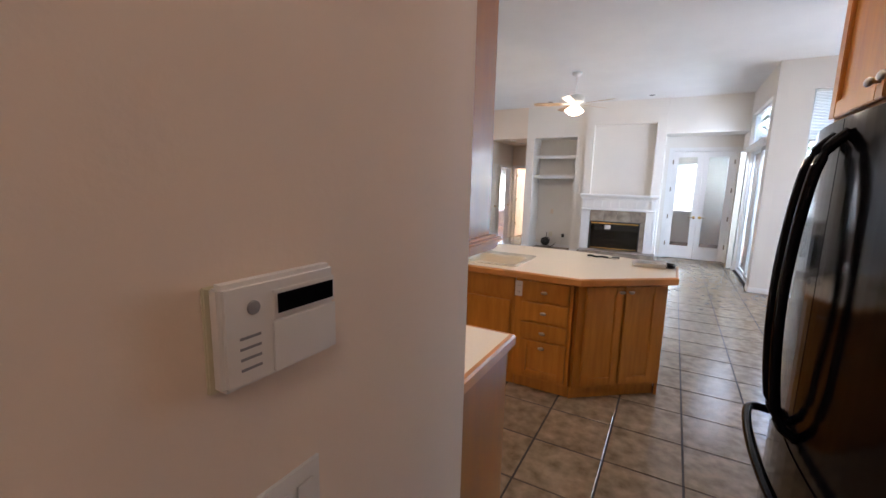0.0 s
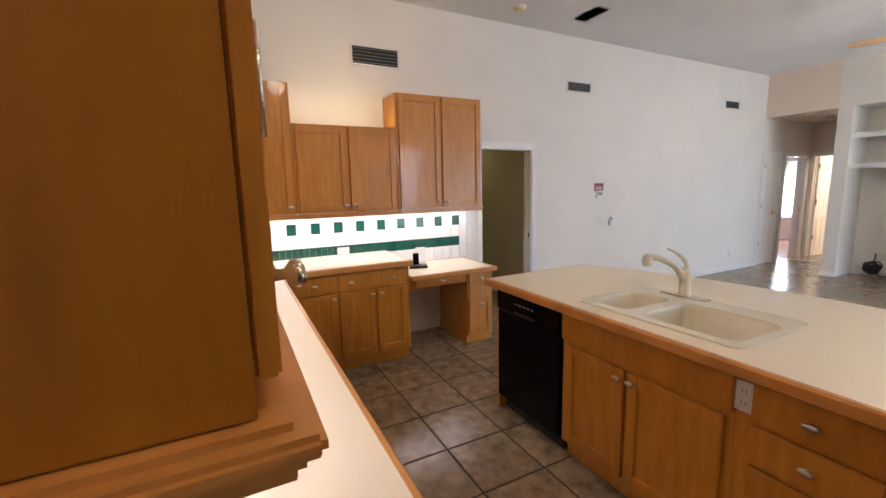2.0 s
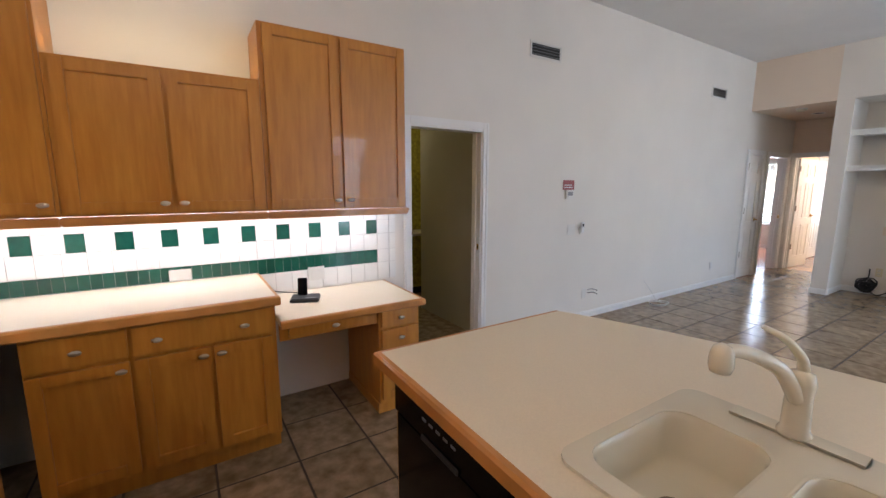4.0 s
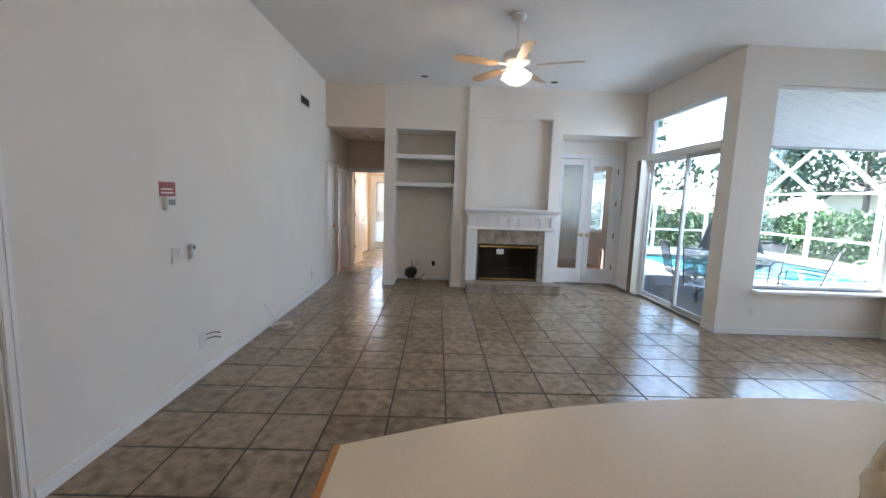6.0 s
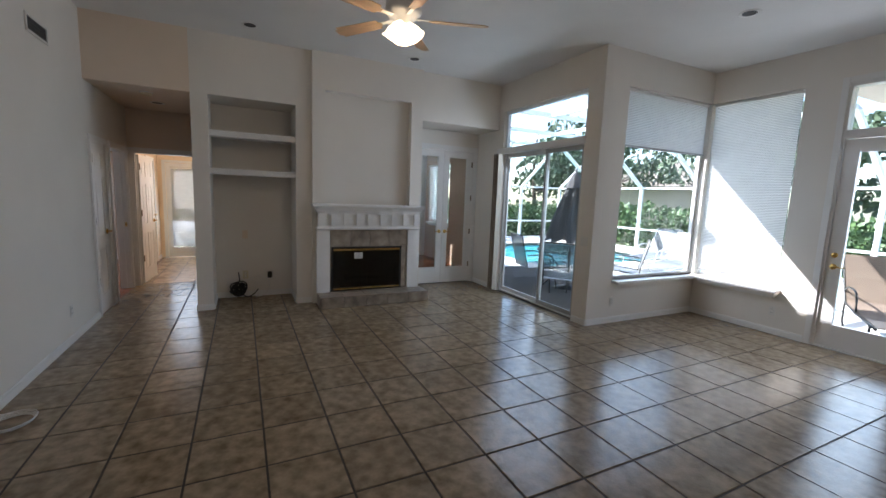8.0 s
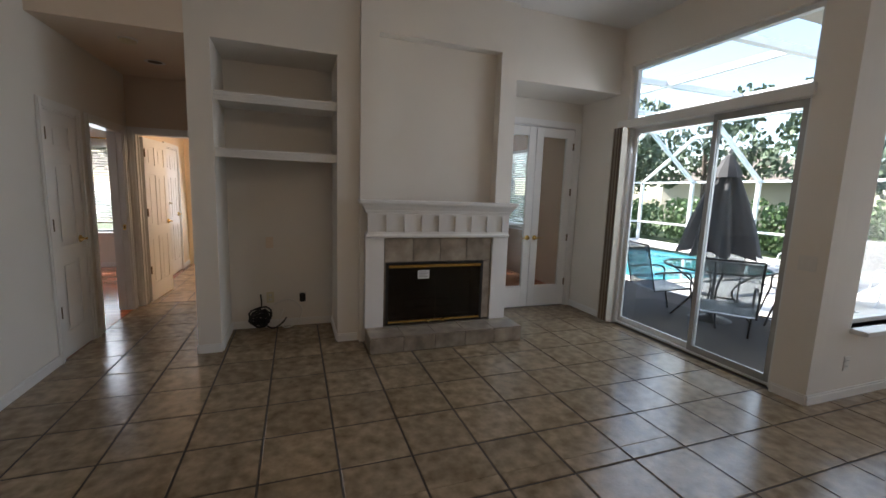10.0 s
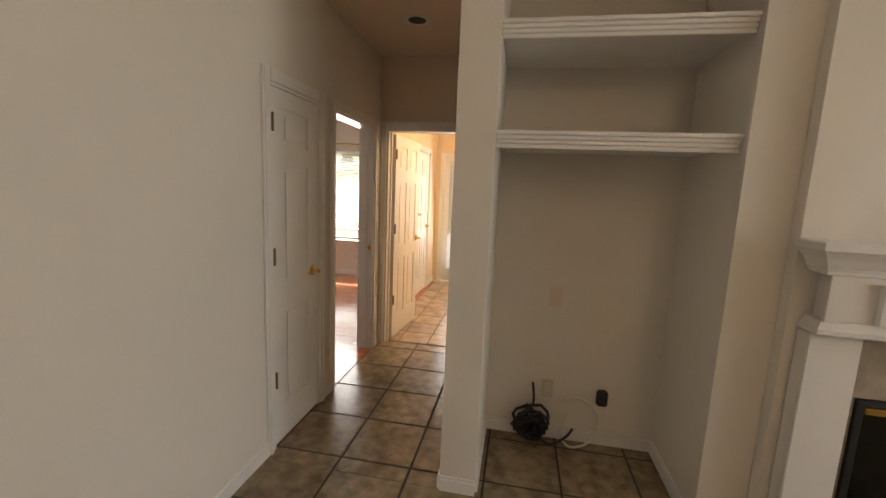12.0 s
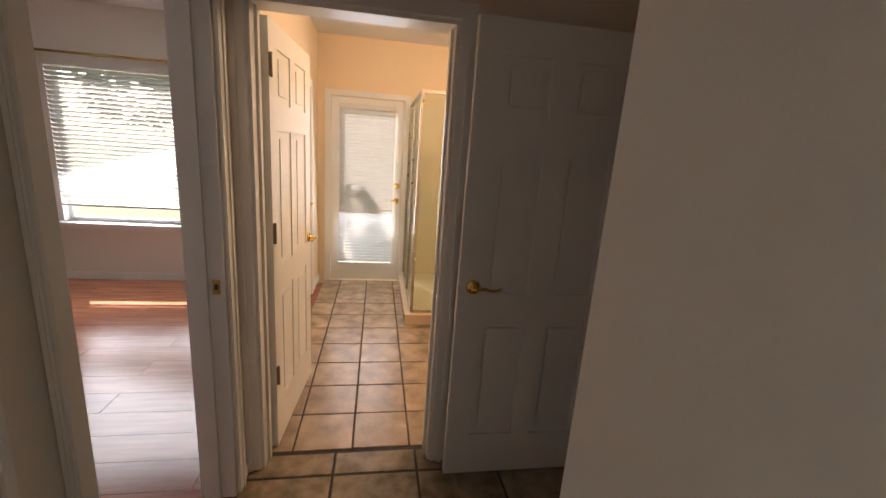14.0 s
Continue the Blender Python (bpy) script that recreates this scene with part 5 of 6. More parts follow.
cabinet("wall_cabinet", (3.97, 1.92, 1.78), -90, 0.98, 0.665, 0.95, [("door", 0.02, 0.465, 0.01, 0.89, (0.43, 0.06)), ("door", 0.475, 0.92, 0.01, 0.89, (0.51, 0.06))], "honey maple wall cabinet above the refrigerator", 0, group="wall cabinets")

# ---- powder room ----
va = thing("vanity", (-2.66, 4.5, 0), 90, "yellow-lit vanity with a yellow top in the powder room", "vanity")
part("body", B(0, 0, 0.1, 0.9, 0.42, 0.82), M_YELLOW, va)
part("plinth", B(0.01, 0.05, 0.0, 0.89, 0.41, 0.1), M_BLACKM, va)
part("top", B(-0.01, -0.02, 0.821, 0.91, 0.42, 0.86, 0.004), M_SINK, va)
structure("wall_powder_return", B(-2.05, 4.62, 0.0, -0.831, 4.74, 2.6), M_GREYW)

# ---- bedroom ----
window("window_3", (-3.20, 14.3, 0.60), 0, 1.45, 1.48, "bedroom window with a white frame and sill")
slat_blind("slat_blind", (-3.18, 14.27, 0.62), 0, 1.41, 1.48, "white horizontal blind lowered over the bedroom window", skip=0.14, tilt=-40)
cr = thing("curtain_rod", (-3.45, 14.24, 2.17), 0, "thin brass curtain rod above the bedroom window", "curtain rod")
part("rod", tube(bmesh.new(), [(0, 0, 0), (1.95, 0, 0)], 0.011, 10), M_BRASS, cr, smooth=True)
for x in (0.06, 1.88):
    part("bracket", B(x - 0.008, 0.0, -0.02, x + 0.008, 0.06, 0.01), M_BRASS, cr)
plate("outlet_plate", (-2.1, 14.3, 0.32), 0, 0.07, 0.115, "white outlet below the bedroom window")

# ---- bathroom ----
bd = thing("door_10", (-0.645, 14.42, 0), 0, "white glazed bathroom outside door with a lowered slat blind", "door")
tagged(bd, kind="structure")
bm = bmesh.new()
for a, b, z0, z1 in ((-0.06, 0.004, 0, 2.09), (0.776, 0.84, 0, 2.09), (0.004, 0.776, 2.035, 2.09)):
    box(bm, a, -0.016, z0, b, -0.001, z1, 0.003)
part("casing", bm, M_TRIM, bd)
bm = bmesh.new()
for a, b, z0, z1 in ((0.005, 0.10, 0.01, 2.03), (0.68, 0.775, 0.01, 2.03), (0.10, 0.68, 0.01, 0.20), (0.10, 0.68, 1.93, 2.03)):
    box(bm, a, 0.02, z0, b, 0.06, z1, 0.003)
lf = part("leaf", bm, M_TRIM, bd, "white glazed door leaf")
g = part("pane", B(0.10, 0.038, 0.20, 0.68, 0.042, 1.93), M_GLASS, lf)
g.visible_shadow = False
o = lever(lf, 0.725, 0.95, -1, -1)
o.location = (0, 0.04, 0)
part("deadbolt", lathe(bmesh.new(), [(0.03, 0), (0.028, 0.012), (0.001, 0.018)], pose(0.725, 0.02, 1.12, 90), 16), M_BRASS, lf, smooth=True)
slat_blind("slat_blind", (-0.555, 14.40, 0.20), 0, 0.60, 1.76, "white horizontal blind lowered over the bathroom door glass", pitch=0.034, tilt=-58)
rg = thing("floor_register", (0.0, 0, 0), 0, "small pale ceiling vent in the bathroom", "vent")
rg.name = "ceiling_vent"
part("frame", B(-0.35, 13.35, 2.612, -0.05, 13.50, 2.619), M_PLASTIC, rg)
for k in range(5):
    part("slat", B(-0.33, 13.365 + 0.025 * k, 2.606, -0.07, 13.375 + 0.025 * k, 2.612), M_PLASTIC, rg)
sh = thing("shower", (0.20, 13.2, 0), 0, "framed glass shower enclosure with pale tiled walls", "shower")
bm = bmesh.new()
for x, y in ((0.0, 0.0), (0.0, 1.20), (0.85, 0.0)):
    box(bm, x - 0.012, y - 0.012, 0.10, x + 0.012, y + 0.012, 2.0)
box(bm, 0.012, -0.012, 1.975, 0.838, 0.012, 2.0)
box(bm, -0.012, 0.012, 1.975, 0.012, 1.19, 2.0)
box(bm, 0.012, -0.012, 0.10, 0.838, 0.012, 0.125)
box(bm, -0.012, 0.012, 0.10, 0.012, 1.19, 0.125)
box(bm, -0.012, 0.58, 0.125, 0.012, 0.605, 1.975)
part("frame", bm, M_NICKEL, sh, "chrome shower frame")
part("glass_panel", B(-0.003, 0.012, 0.125, 0.003, 0.58, 1.975), M_GLASSG, sh)
part("glass_panel", B(-0.003, 0.605, 0.125, 0.003, 1.19, 1.975), M_GLASSG, sh)
part("glass_panel", B(0.012, -0.003, 0.125, 0.838, 0.003, 1.975), M_GLASSG, sh)
part("curb", B(-0.06, -0.06, 0.0, 1.8, 1.21, 0.10, 0.005), M_CREAMP, sh)
part("back_wall", B(0.86, -0.05, 0.10, 0.90, 1.21, 2.2), M_CREAMP, sh)
sw = thing("hand_shower", (1.05, 13.85, 1.05), -90, "chrome hand shower with hose hanging in the shower", "hand shower")
part("rail", tube(bmesh.new(), [(0, -0.05, 0.0), (0, -0.05, 0.75)], 0.009, 8), M_NICKEL, sw, smooth=True)
part("head", lathe(bmesh.new(), [(0.012, 0), (0.04, 0.03), (0.045, 0.045), (0.001, 0.05)], pose(0, -0.09, 0.72, 140), 16), M_NICKEL, sw, smooth=True)
part("hose", tube(bmesh.new(), curve_pts([(0, -0.07, 0.7), (0.07, -0.08, 0.3), (0.04, -0.07, -0.15), (-0.04, -0.06, -0.1), (-0.03, -0.05, 0.05)]), 0.007, 7), M_NICKEL, sw, smooth=True)
part("valve", lathe(bmesh.new(), [(0.07, 0), (0.065, 0.012), (0.03, 0.02), (0.025, 0.06), (0.001, 0.065)], pose(0, -0.015, -0.05, 90), 22), M_NICKEL, sw, smooth=True)
sp = thing("bath_sponge", (1.02, 13.80, 0.80), 0, "lilac mesh bath sponge hanging in the shower", "sponge")
rng = random.Random(9)
bm = bmesh.new()
for k in range(16):
    a, e = rng.uniform(0, 6.28), rng.uniform(-0.9, 0.9)
    c = Vector((0.028 * math.cos(a), 0.05 * math.sin(a), 0.035 * e))
    lathe(bm, [(0.008, -0.018), (0.024, -0.010), (0.027, 0.004), (0.015, 0.017), (0.004, 0.02)], Matrix.Translation(c) @ pose(0, 0, 0, rng.uniform(-60, 60), rng.uniform(-60, 60), 0), 8)
part("mesh_puff", bm, M_LILAC, sp, smooth=True)
part("cord", tube(bmesh.new(), [(0.0, 0.02, 0.03), (0.0, 0.03, 0.16)], 0.002, 5), M_PLASTIC, sp)
tl = thing("toilet", (0.52, 12.30, 0), -90, "cream toilet with a closed lid", "toilet")
tl.matrix_world = pose(0.62, 12.78, 0, 0, 0, -90)
part("pedestal", lathe(bmesh.new(), [(0.12, 0), (0.11, 0.10), (0.13, 0.22), (0.19, 0.36), (0.20, 0.39)], pose(0, 0, 0) @ Matrix.Diagonal((0.9, 1.25, 1, 1)), 26), M_CREAMP, tl, smooth=True)
part("seat", lathe(bmesh.new(), [(0.20, 0.392), (0.21, 0.40), (0.205, 0.414), (0.001, 0.414)], Matrix.Diagonal((0.9, 1.25, 1, 1)), 26), M_CREAMP, tl, smooth=True)
part("lid", lathe(bmesh.new(), [(0.20, 0.416), (0.208, 0.424), (0.19, 0.436), (0.001, 0.44)], Matrix.Diagonal((0.9, 1.25, 1, 1)), 26), M_CREAMP, tl, smooth=True)
part("tank", B(-0.22, 0.26, 0.38, 0.22, 0.44, 0.76, 0.02), M_CREAMP, tl)
tb = thing("towel_bar", (-0.779, 12.72, 1.16), 90, "cream towel bar on the bathroom wall", "towel bar")
part("bar", tube(bmesh.new(), [(0, -0.06, 0), (0.5, -0.06, 0)], 0.009, 8), M_SINK, tb, smooth=True)
for x in (0.0, 0.5):
    part("post", B(x - 0.015, -0.07, -0.015, x + 0.015, 0, 0.015, 0.004), M_SINK, tb)

# ---- den ----
window("window_4", (3.2, 13.7, 0.9), 0, 0.9, 1.4, "den window with a white frame and sill")
slat_blind("slat_blind", (3.22, 13.67, 0.9), 0, 0.86, 1.4, "white horizontal blind lowered over the den window", tilt=-45)
window("window_5", (5.1, 13.45, 0.9), -90, 1.1, 1.4, "den side window with a white frame and sill")
slat_blind("slat_blind", (5.07, 13.43, 0.9), -90, 1.06, 1.4, "white horizontal blind lowered over the den side window", tilt=-30)

# ---- outside ----
structure("ground", B(-60, 14.7, -0.25, 90, 90, -0.12), M_GRASS)
structure("ground_east", B(6.9, -60, -0.25, 90, 14.7, -0.12), M_GRASS)
structure("pool_deck", slab_with_hole([(4.8, 7.69), (6.84, 7.69), (6.84, 2.0), (13.4, 2.0), (13.4, 17.9), (5.25, 17.9), (5.25, 10.6), (4.8, 10.6)], [(7.0, 11.2), (12.0, 11.2), (12.0, 16.0), (7.0, 16.0)], -0.14, -0.03), M_DECK)
structure("pool_water", B(6.9, 11.1, -0.5, 12.1, 16.1, -0.10), M_WATER)
bm = edge_strip([(7.0, 11.2), (12.0, 11.2), (12.0, 16.0), (7.0, 16.0), (7.0, 11.2)][::-1], 0.25, -0.028, 0.0)
structure("pool_coping", bm, M_STUCCO)
# Unseen eave, added to keep direct sun off the bay window's upper shade.
structure("roof_eave", B(4.95, 7.69, 3.15, 7.6, 8.45, 3.3), M_STUCCO)
structure("lanai_roof", B(6.84, 1.0, 3.15, 9.4, 6.7, 3.3), M_STUCCO)
cage = thing("pool_cage", (0, 0, -0.03), 0, "white aluminium pool screen enclosure with rails and sloping roof beams", "pool cage")


def beam(name, a, b, r=0.045):
    a, b = Vector(a), Vector(b)
    bm = bmesh.new()
    L = (b - a).length
    box(bm, -r, -r, 0, r, r, L, 0, Matrix.Translation(a) @ (b - a).to_track_quat("Z", "Y").to_matrix().to_4x4())
    return part(name, bm, M_ALU, cage)


xs = [5.3, 7.2, 9.1, 11.0, 13.0]
ys = [7.6, 9.55, 11.5, 13.5, 15.5, 17.5]
for x in xs:
    beam("post", (x, 17.5, 0), (x, 17.5, 2.1))
    beam("rafter", (x, 17.5, 2.1), (x, 15.6, 3.5))
    beam("roof_beam", (x, 15.6, 3.5), (x, 9.55 if x < 11.5 else 15.0, 3.5))
for y in ys[:-1]:
    beam("post", (13.0, y, 0), (13.0, y, 2.1))
    beam("rafter", (13.0, y, 2.1), (11.1, y, 3.5))
    beam("roof_beam", (11.1, y, 3.5), (5.6 if y > 8 else 7.0, y, 3.5))
for z in (0.05, 0.72, 2.1):
    beam("rail", (5.3, 17.5, z), (13.0, 17.5, z), 0.03)
    beam("rail", (13.0, 2.2, z), (13.0, 17.5, z), 0.03)
beam("rail", (5.3, 15.6, 3.5), (11.1, 15.6, 3.5))
beam("rail", (11.1, 3.0, 3.5), (11.1, 15.6, 3.5))
for y in (2.2, 4.0, 5.8):
    beam("post", (13.0, y, 0), (13.0, y, 2.1))
    beam("rafter", (13.0, y, 2.1), (11.1, y, 3.5))


def sling_chair(loc, rz, label, m, group="patio chairs"):
    t = thing("patio_chair", loc, rz, label, "chair", group)
    bm = bmesh.new()
    for x in (-0.27, 0.27):
        tube(bm, curve_pts([(x, 0.28, 0.012), (x, -0.28, 0.012), (x, -0.34, 0.04), (x, -0.25, 0.40), (x, -0.22, 0.60), (x, 0.05, 0.62), (x, 0.24, 0.60)], 4), 0.012, 6)
        tube(bm, [(x, -0.24, 0.42), (x, 0.22, 0.38), (x, 0.36, 0.95)], 0.012, 6)
    tube(bm, [(-0.27, 0.28, 0.012), (0.27, 0.28, 0.012)], 0.012, 6)
    tube(bm, [(-0.27, 0.36, 0.95), (0.27, 0.36, 0.95)], 0.012, 6)
    part("frame", bm, M_DMETAL, t, "dark metal tube frame", smooth=True)
    part("seat", box(bmesh.new(), -0.26, -0.24, -0.004, 0.26, 0.22, 0.004, 0, pose(0, 0, 0.40, -5)), m, t)
    part("backrest", box(bmesh.new(), -0.26, -0.004, 0, 0.26, 0.004, 0.55, 0, pose(0, 0.23, 0.40, -14)), m, t)
    return t


lab = "dark metal patio chair with a grey sling seat"
for p, r in (((5.32, 8.72, -0.03), 127), ((5.55, 9.75, -0.03), 75), ((7.15, 10.1, -0.03), -60), ((6.9, 8.9, -0.03), -140)):
    sling_chair(p, r, lab, M_SLING)
tb = thing("patio_table", (6.05, 9.38, -0.03), 0, "round glass patio table with dark metal legs", "table")
part("tabletop", lathe(bmesh.new(), [(0.02, 0.70), (0.56, 0.70), (0.56, 0.708), (0.02, 0.708)], None, 36), M_GLASSG, tb)
part("rim", tube(bmesh.new(), [(0.57 * math.cos(a * math.pi / 14), 0.57 * math.sin(a * math.pi / 14), 0.70) for a in range(29)], 0.014, 6), M_DMETAL, tb, smooth=True)
for k in range(4):
    a = math.radians(45 + 90 * k)
    part("leg", tube(bmesh.new(), curve_pts([(0.5 * math.cos(a), 0.5 * math.sin(a), 0.69), (0.2 * math.cos(a), 0.2 * math.sin(a), 0.4), (0.45 * math.cos(a), 0.45 * math.sin(a), 0.01)]), 0.013, 6), M_DMETAL, tb, smooth=True)
um = thing("patio_umbrella", (6.05, 9.38, -0.03), 0, "closed grey patio umbrella through the table", "umbrella")
part("pole", lathe(bmesh.new(), [(0.019, 0.05), (0.019, 2.12)], None, 12), M_ALUG, um, smooth=True)
part("base", lathe(bmesh.new(), [(0.24, 0), (0.24, 0.03), (0.05, 0.07), (0.03, 0.20)], None, 24), M_DMETAL, um, smooth=True)
bm = bmesh.new()
rings = []
for r, z in ((0.46, 0.84), (0.44, 0.90), (0.36, 1.20), (0.26, 1.50), (0.15, 1.78), (0.11, 1.86)):
    ring = []
    for i in range(40):
        fold = 0.78 + 0.22 * math.cos(i * math.pi / 2.5)
        rr = r * (fold if r > 0.12 else 1.0) * (1 + 0.05 * math.sin(i * 1.7))
        ring.append(bm.verts.new((rr * math.cos(i * math.pi / 20), rr * math.sin(i * math.pi / 20), z + (0.05 * (1 - fold) * 4 if z < 0.87 else 0))))
    rings.append(ring)
for a, b in zip(rings, rings[1:]):
    for i in range(40):
        bm.faces.new((a[i], a[(i + 1) % 40], b[(i + 1) % 40], b[i]))
part("canopy", bm, M_CANVAS, um, "folded dark grey canopy", smooth=True)
part("vent_cap", lathe(bmesh.new(), [(0.17, 1.80), (0.12, 1.92), (0.05, 2.05), (0.02, 2.08)], None, 10), M_CANVAS, um)
part("finial", lathe(bmesh.new(), [(0.012, 2.08), (0.028, 2.10), (0.03, 2.13), (0.001, 2.16)], None, 12), M_ALUG, um, smooth=True)


def lounger(loc, rz, label, m, frame_m):
    t = thing("sun_lounger", loc, rz, label, "lounger", "sun loungers")
    bm = bmesh.new()
    for x in (-0.30, 0.30):
        tube(bm, curve_pts([(x, -0.95, 0.30), (x, 0.2, 0.33), (x, 0.45, 0.45), (x, 0.82, 0.95)], 4), 0.014, 6)
        tube(bm, curve_pts([(x, -0.75, 0.30), (x, -0.6, 0.02), (x, 0.3, 0.02), (x, 0.40, 0.36)], 4), 0.013, 6)
        tube(bm, curve_pts([(x, -0.15, 0.33), (x, -0.05, 0.55), (x, 0.3, 0.57), (x, 0.48, 0.50)], 4), 0.013, 6)
    part("frame", bm, frame_m, t, smooth=True)
    bm = bmesh.new()
    p = curve_pts([(0, -0.95, 0.31), (0, 0.2, 0.34), (0, 0.45, 0.46), (0, 0.82, 0.96)], 5)
    for a, b in zip(p, p[1:]):
        v = [bm.verts.new(q) for q in ((-0.29, a.y, a.z), (0.29, a.y, a.z), (0.29, b.y, b.z), (-0.29, b.y, b.z))]
        bm.faces.new(v)
    bmesh.ops.remove_doubles(bm, verts=bm.verts, dist=0.001)
    r = bmesh.ops.extrude_face_region(bm, geom=list(bm.faces))
    bmesh.ops.translate(bm, vec=(0, 0, 0.012), verts=[q for q in r["geom"] if isinstance(q, bmesh.types.BMVert)])
    part("sling", bm, m, t)
    return t


lounger((9.1, 9.5, -0.03), -80, "white sling sun lounger on the pool deck", M_SLING, M_ALU)
lounger((9.9, 10.6, -0.03), -80, "pale sling sun lounger beside the pool", M_SLING, M_ALU)
lounger((8.0, 5.9, -0.03), -60, "tan sling lounger with a bronze frame under the lanai", M_TAN, M_DMETAL)

# trellis stand beside the patio door
sc = thing("plant_stand", (9.0, 6.9, -0.03), 30, "white scrolled metal plant stand on the lanai", "plant stand")
bm = bmesh.new()
for sx in (-1, 1):
    tube(bm, curve_pts([(sx * 0.22, 0, 0.0), (sx * 0.16, 0, 0.4), (sx * 0.28, 0, 0.75), (sx * 0.1, 0, 1.0), (sx * 0.22, 0, 1.18), (sx * 0.08, 0, 1.25)]), 0.03, 8)
tube(bm, [(-0.24, 0, 0.75), (0.24, 0, 0.75)], 0.02, 8)
tube(bm, [(0, 0, 0.0), (0, 0, 1.35)], 0.03, 8)
part("scrollwork", bm, M_ALU, sc, smooth=True)

# hedges, trees
def foliage(bm, centre, radii, n, size, rng):
    for _ in range(n):
        d = Vector((rng.gauss(0, 1), rng.gauss(0, 1), rng.gauss(0, 1))).normalized()
        q = rng.uniform(0.55, 1.08) ** 0.6
        p = Vector(centre) + Vector((d.x * radii[0] * q, d.y * radii[1] * q, d.z * radii[2] * q))
        s = size * rng.uniform(0.6, 1.5)
        m = Matrix.Translation(p) @ Euler((rng.uniform(0, 6), rng.uniform(0, 6), rng.uniform(0, 6))).to_matrix().to_4x4()
        v = [bm.verts.new(m @ Vector(c)) for c in ((-s, -0.5 * s, 0), (s * 0.2, -0.6 * s, 0.1 * s), (s, 0, 0), (s * 0.2, 0.6 * s, 0.1 * s), (-s, 0.5 * s, 0))]
        bm.faces.new(v)


rng = random.Random(11)
for i, (x0, y0, x1, y1, hh) in enumerate(((3.0, 19.6, 16.0, 19.6, 1.35), (15.2, 2.0, 15.2, 18.5, 1.35))):
    bm = bmesh.new()
    L = max(x1 - x0, y1 - y0)
    k = int(L / 0.55)
    for j in range(k):
        u = (j + 0.5) / k
        foliage(bm, (x0 + (x1 - x0) * u + rng.uniform(-0.2, 0.2), y0 + (y1 - y0) * u + rng.uniform(-0.2, 0.2), hh * 0.5 + rng.uniform(-0.1, 0.15)), (0.6, 0.6, hh * 0.62), 420, 0.065, rng)
    hg = thing("hedge", (0, 0, 0), 0, "dense clipped green hedge behind the pool cage", "hedge", "hedges")
    part("leaves", bm, M_LEAF, hg, kind="stuff")


def tree(x, y, h, r, seed, label, m=None, n=2600):
    rg = random.Random(seed)
    t = thing("tree", (x, y, -0.12), 0, label, "tree", "trees")
    tr = tube(bmesh.new(), curve_pts([(0, 0, 0), (0.1, 0.05, h * 0.3), (-0.05, 0.1, h * 0.65), (0.05, 0, h * 0.9)]), 0.16, 9, 0.05)
    bm = bmesh.new()
    for k in range(9):
        a, z = rg.uniform(0, 6.28), h * rg.uniform(0.35, 0.9)
        e = Vector((r * 0.7 * math.cos(a), r * 0.7 * math.sin(a), z + 0.3))
        tube(tr, [(0, 0, z - 0.4), (e.x * 0.5, e.y * 0.5, z), tuple(e)], 0.05, 6, 0.015)
        foliage(bm, e, (r * 0.5, r * 0.5, r * 0.33), n // 9, 0.11, rg)
    part("trunk", tr, M_BARK, t, smooth=True)
    part("crown", bm, m or M_LEAF2, t, kind="stuff")
    return t


for i, (x, y, h, r) in enumerate(((7.0, 23.0, 6.5, 2.3), (11.5, 24.5, 7.5, 2.8), (16.0, 23.0, 6.0, 2.4), (20.5, 21.0, 7.0, 2.6), (21.0, 15.5, 6.0, 2.3), (19.0, 11.0, 5.0, 1.9), (24.0, 5.0, 6.0, 2.3), (2.0, 22.0, 6.0, 2.4), (-3.5, 20.0, 5.0, 2.2), (-0.3, 18.5, 4.0, 1.6))):
    tree(x, y, h, r, 20 + i, "broad leafy garden tree with a dense dark green crown" if i % 2 else "tall garden tree with a ragged dark green crown")

hs = thing("neighbour_house", (30, 24, -0.12), 20, "pale stucco neighbouring house with a brown shingle roof", "house")
part("wall", B(-6, -4, 0, 6, 4, 2.8), M_STUCCO, hs)
bm = bmesh.new()
v = [bm.verts.new(p) for p in ((-6.6, -4.6, 2.8), (6.6, -4.6, 2.8), (6.6, 4.6, 2.8), (-6.6, 4.6, 2.8), (-2.5, 0, 4.9), (2.5, 0, 4.9))]
for f in ((0, 1, 5, 4), (1, 2, 5), (2, 3, 4, 5), (3, 0, 4), (0, 3, 2, 1)):
    bm.faces.new([v[i] for i in f])
part("roof", bm, M_ROOF, hs)
for x in (-4, -1, 3):
    w = part("window", B(x, -4.05, 1.0, x + 1.2, -4.005, 2.1), M_ALU, hs)
    part("pane", B(x + 0.06, -4.07, 1.06, x + 1.14, -4.055, 2.04), M_BLACK, w)
h2 = copy_thing(hs, pose(27, 4, -0.12, 0, 0, 80))
tagged(h2, "second neighbouring stucco house with a shingle roof beyond the lanai")

# ---- tiles last ----
def tile_mesh(w, d, t, bev=0.003):
    bm = bmesh.new()
    lo = [bm.verts.new((x, y, -t)) for x, y in ((0, 0), (w, 0), (w, d), (0, d))]
    mi = [bm.verts.new((x, y, -bev * 0.7)) for x, y in ((0, 0), (w, 0), (w, d), (0, d))]
    hi = [bm.verts.new((x, y, 0)) for x, y in ((bev, bev), (w - bev, bev), (w - bev, d - bev), (bev, d - bev))]
    for i in range(4):
        j = (i + 1) % 4
        bm.faces.new((lo[i], lo[j], mi[j], mi[i]))
        bm.faces.new((mi[i], mi[j], hi[j], hi[i]))
    bm.faces.new(hi)
    me = bpy.data.meshes.new("tile")
    bm.to_mesh(me)
    bm.free()
    return me


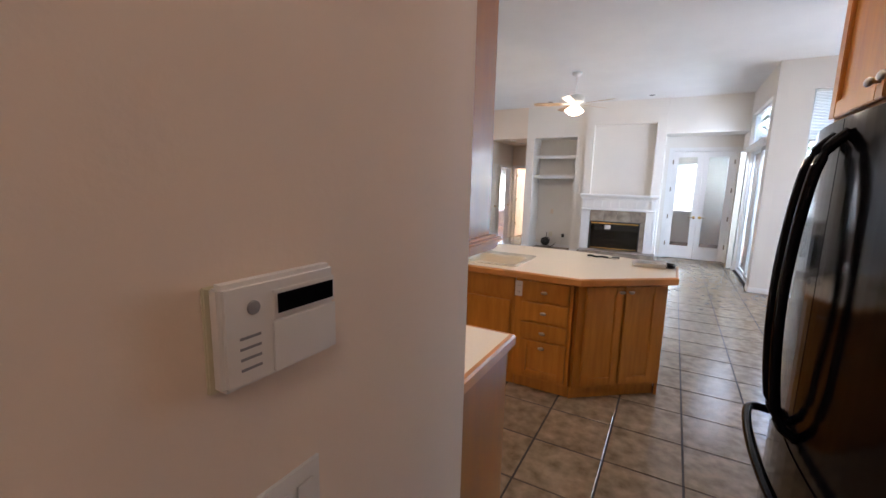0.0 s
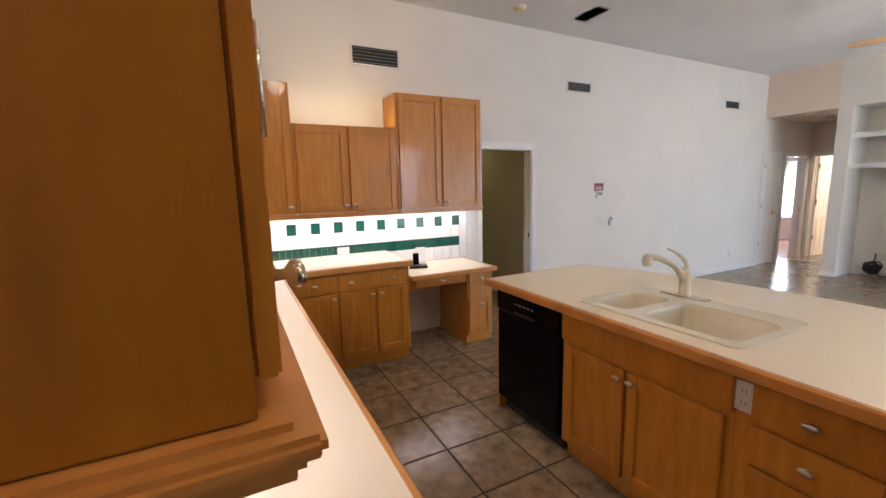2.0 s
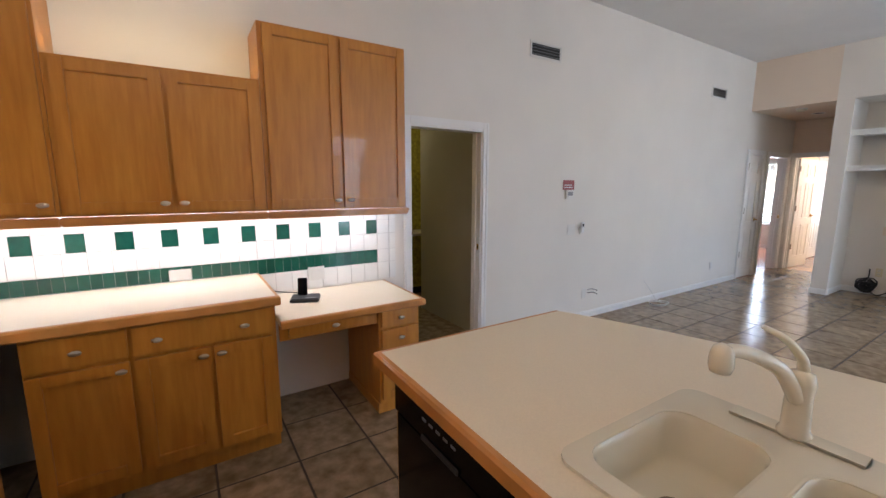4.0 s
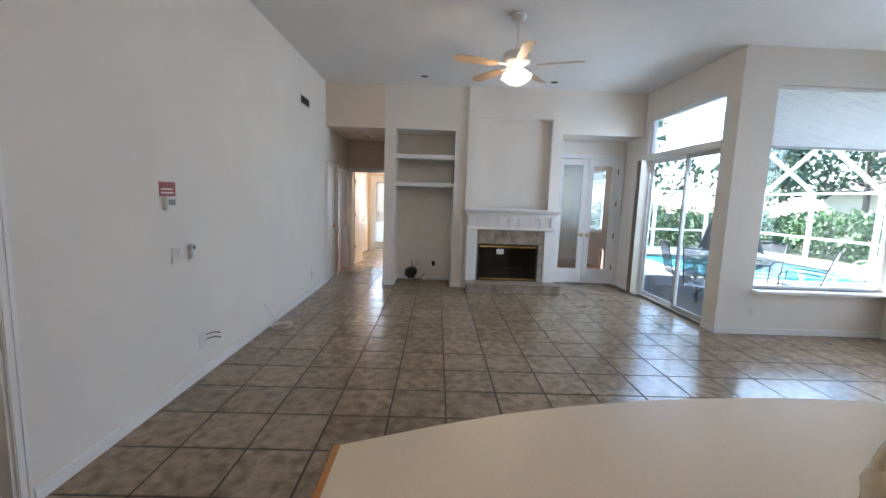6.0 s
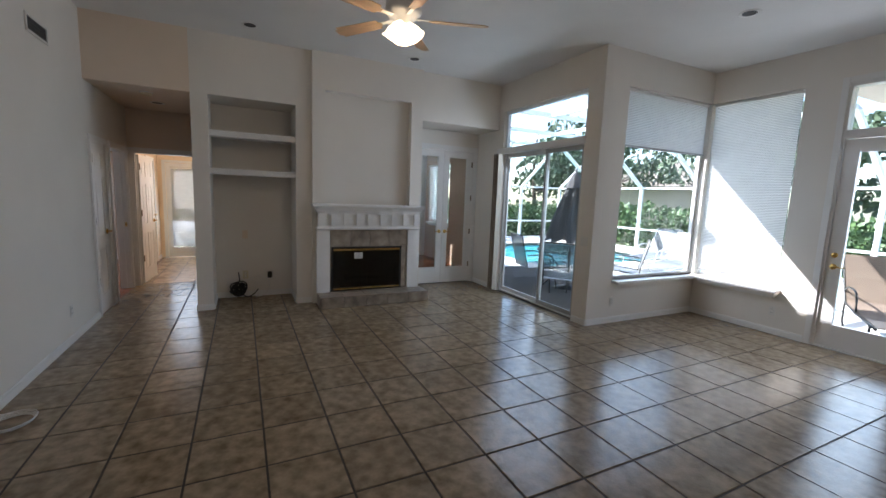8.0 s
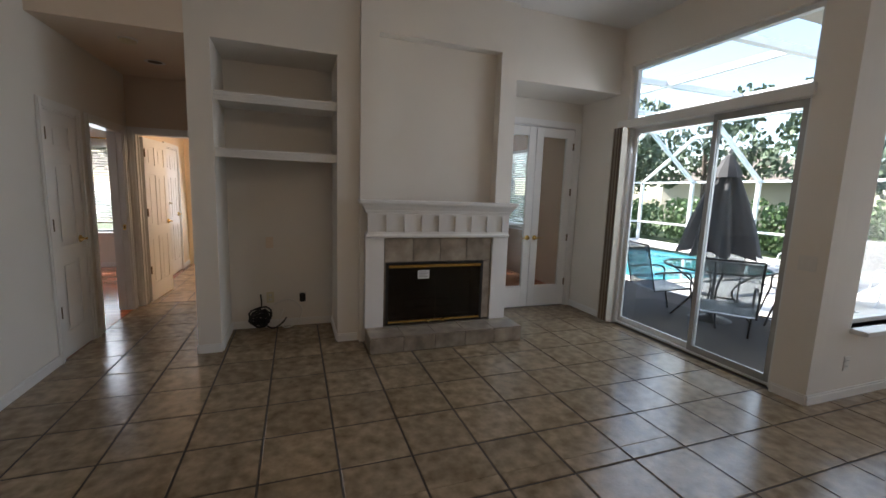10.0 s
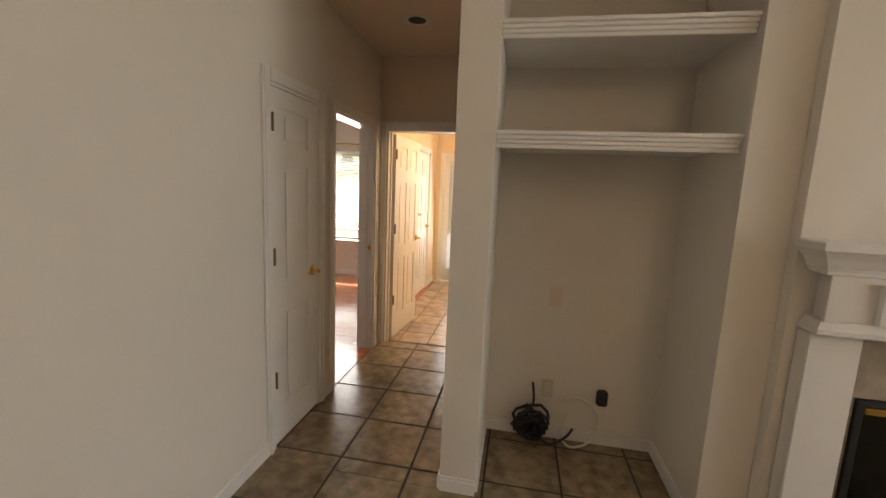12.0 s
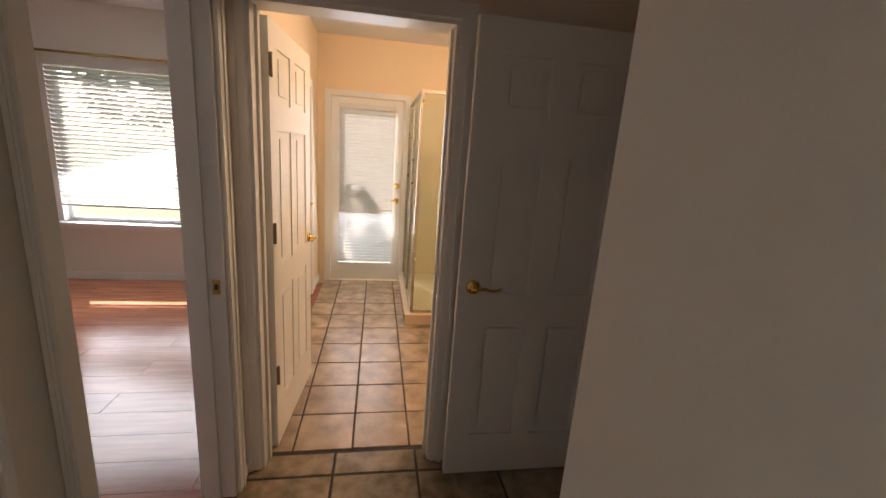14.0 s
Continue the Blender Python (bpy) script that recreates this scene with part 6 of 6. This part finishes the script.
def lay(parent, x0, y0, p, gap, regions, material, near, t=0.01):
    cache, rest, count = {}, bmesh.new(), 0
    rg = random.Random(7)
    for rx0, ry0, rx1, ry1 in regions:
        for i in range(math.floor((rx0 - x0) / p), math.ceil((rx1 - x0) / p)):
            for j in range(math.floor((ry0 - y0) / p), math.ceil((ry1 - y0) / p)):
                a, b = max(rx0, x0 + p * i + gap / 2), min(rx1, x0 + p * (i + 1) - gap / 2)
                c, d = max(ry0, y0 + p * j + gap / 2), min(ry1, y0 + p * (j + 1) - gap / 2)
                if b - a < 0.03 or d - c < 0.03:
                    continue
                dz = rg.uniform(-0.0012, 0.0)
                if near(a, c) and count < 300:
                    key = (round(b - a, 3), round(d - c, 3))
                    if key not in cache:
                        cache[key] = tile_mesh(b - a, d - c, t)
                        cache[key].materials.append(material)
                    ob = new("tile", cache[key])
                    ob.parent = parent
                    ob.location = (a, c, dz)
                    count += 1
                else:
                    box(rest, a, c, -t, b, d, dz)
    if rest.verts:
        part("tile_field", rest, material, parent, kind="stuff")


floor = new("floor")
tagged(floor, kind="structure")
lay(floor, 0.897, 5.433, 0.40, 0.012, [(-0.7, -1.6, 4.66, 2.23), (-0.7, 2.23, 6.7, 7.55), (-0.7, 7.55, XS, 9.72), (-0.7, 9.72, 0.28, 11.58), (0.46, 9.72, 1.46, 10.33), (3.2, 9.72, XS, 10.37), (0.28, 10.45, 1.6, 11.58)],
    M_TILE, lambda x, y: x < 3.0 and 1.5 < y)
bfloor = new("floor_bath")
tagged(bfloor, kind="structure")
lay(bfloor, -0.222, 11.605, 0.296, 0.009, [(-0.78, 11.58, 2.2, 14.42)], M_BTILE, lambda x, y: True)
# laminate planks in the bedroom
wf = new("floor_bedroom")
tagged(wf, kind="structure")
n = 0
me = None
for i in range(31):
    for j in range(5):
        y, x = 8.5 + 0.193 * i, -5.2 + 1.2 * j - (0.5 if i % 2 else 0)
        x0, x1 = max(-5.2, x), min(-0.705, x + 1.197)
        if x1 - x0 > 0.1:
            part("plank", B(x0, y, -0.012, x1, min(14.3, y + 0.191), 0.0), M_WOODFL, wf)
# backsplash
bs = new("backsplash")
tagged(bs, kind="structure")
part("grout_bed", B(-0.699, 0.885, CT1 + 0.001, -0.694, 2.60, 1.36), M_WGROUT, bs)
part("grout_bed", B(-0.699, 2.601, 0.777, -0.694, 3.62, 1.36), M_WGROUT, bs)
cells = {}


def wtile(y0, y1, z0, z1, m):
    key = (round(y1 - y0, 4), round(z1 - z0, 4), m.name)
    if key not in cells:
        me = bpy.data.meshes.new("tile")
        bm = box(bmesh.new(), 0, 0, 0, 0.006, y1 - y0, z1 - z0, 0)
        bm.to_mesh(me)
        bm.free()
        me.materials.append(m)
        cells[key] = me
    ob = new("tile", cells[key])
    ob.parent = bs
    ob.location = (-0.694, y0, z0)


g = 0.0015
PY = 0.217
y = 3.46
k = 0
while y > 1.0:
    y0 = y - PY
    # upper row: one narrow green tile, then white
    wtile(y - 0.085, y - g, 1.145, 1.248, M_GTILE)
    wtile(y0 + g, y - 0.088, 1.145, 1.248, M_WTILE)
    for q in (0, 1, 2, 3):
        wtile(y0 + q * PY / 4 + g / 2, y0 + (q + 1) * PY / 4 - g / 2, 0.93 if y < 2.62 else 0.915, 1.015, M_GTILE)
    for z0, z1 in ((1.018, 1.142), (1.251, 1.357)):
        for q in (0, 1):
            wtile(y0 + q * PY / 2 + g, y0 + (q + 1) * PY / 2 - g, z0, z1, M_WTILE)
    if y > 2.8:
        for q in (0, 1):
            wtile(y0 + q * PY / 2 + g, y0 + (q + 1) * PY / 2 - g, 0.779, 0.912, M_WTILE)
    y = y0
for z0, z1 in ((0.779, 0.912), (0.915, 1.015), (1.018, 1.142), (1.145, 1.248), (1.251, 1.357)):
    wtile(3.463, 3.56, z0, z1, M_WTILE)
    wtile(3.563, 3.618, z0, z1, M_WTILE)
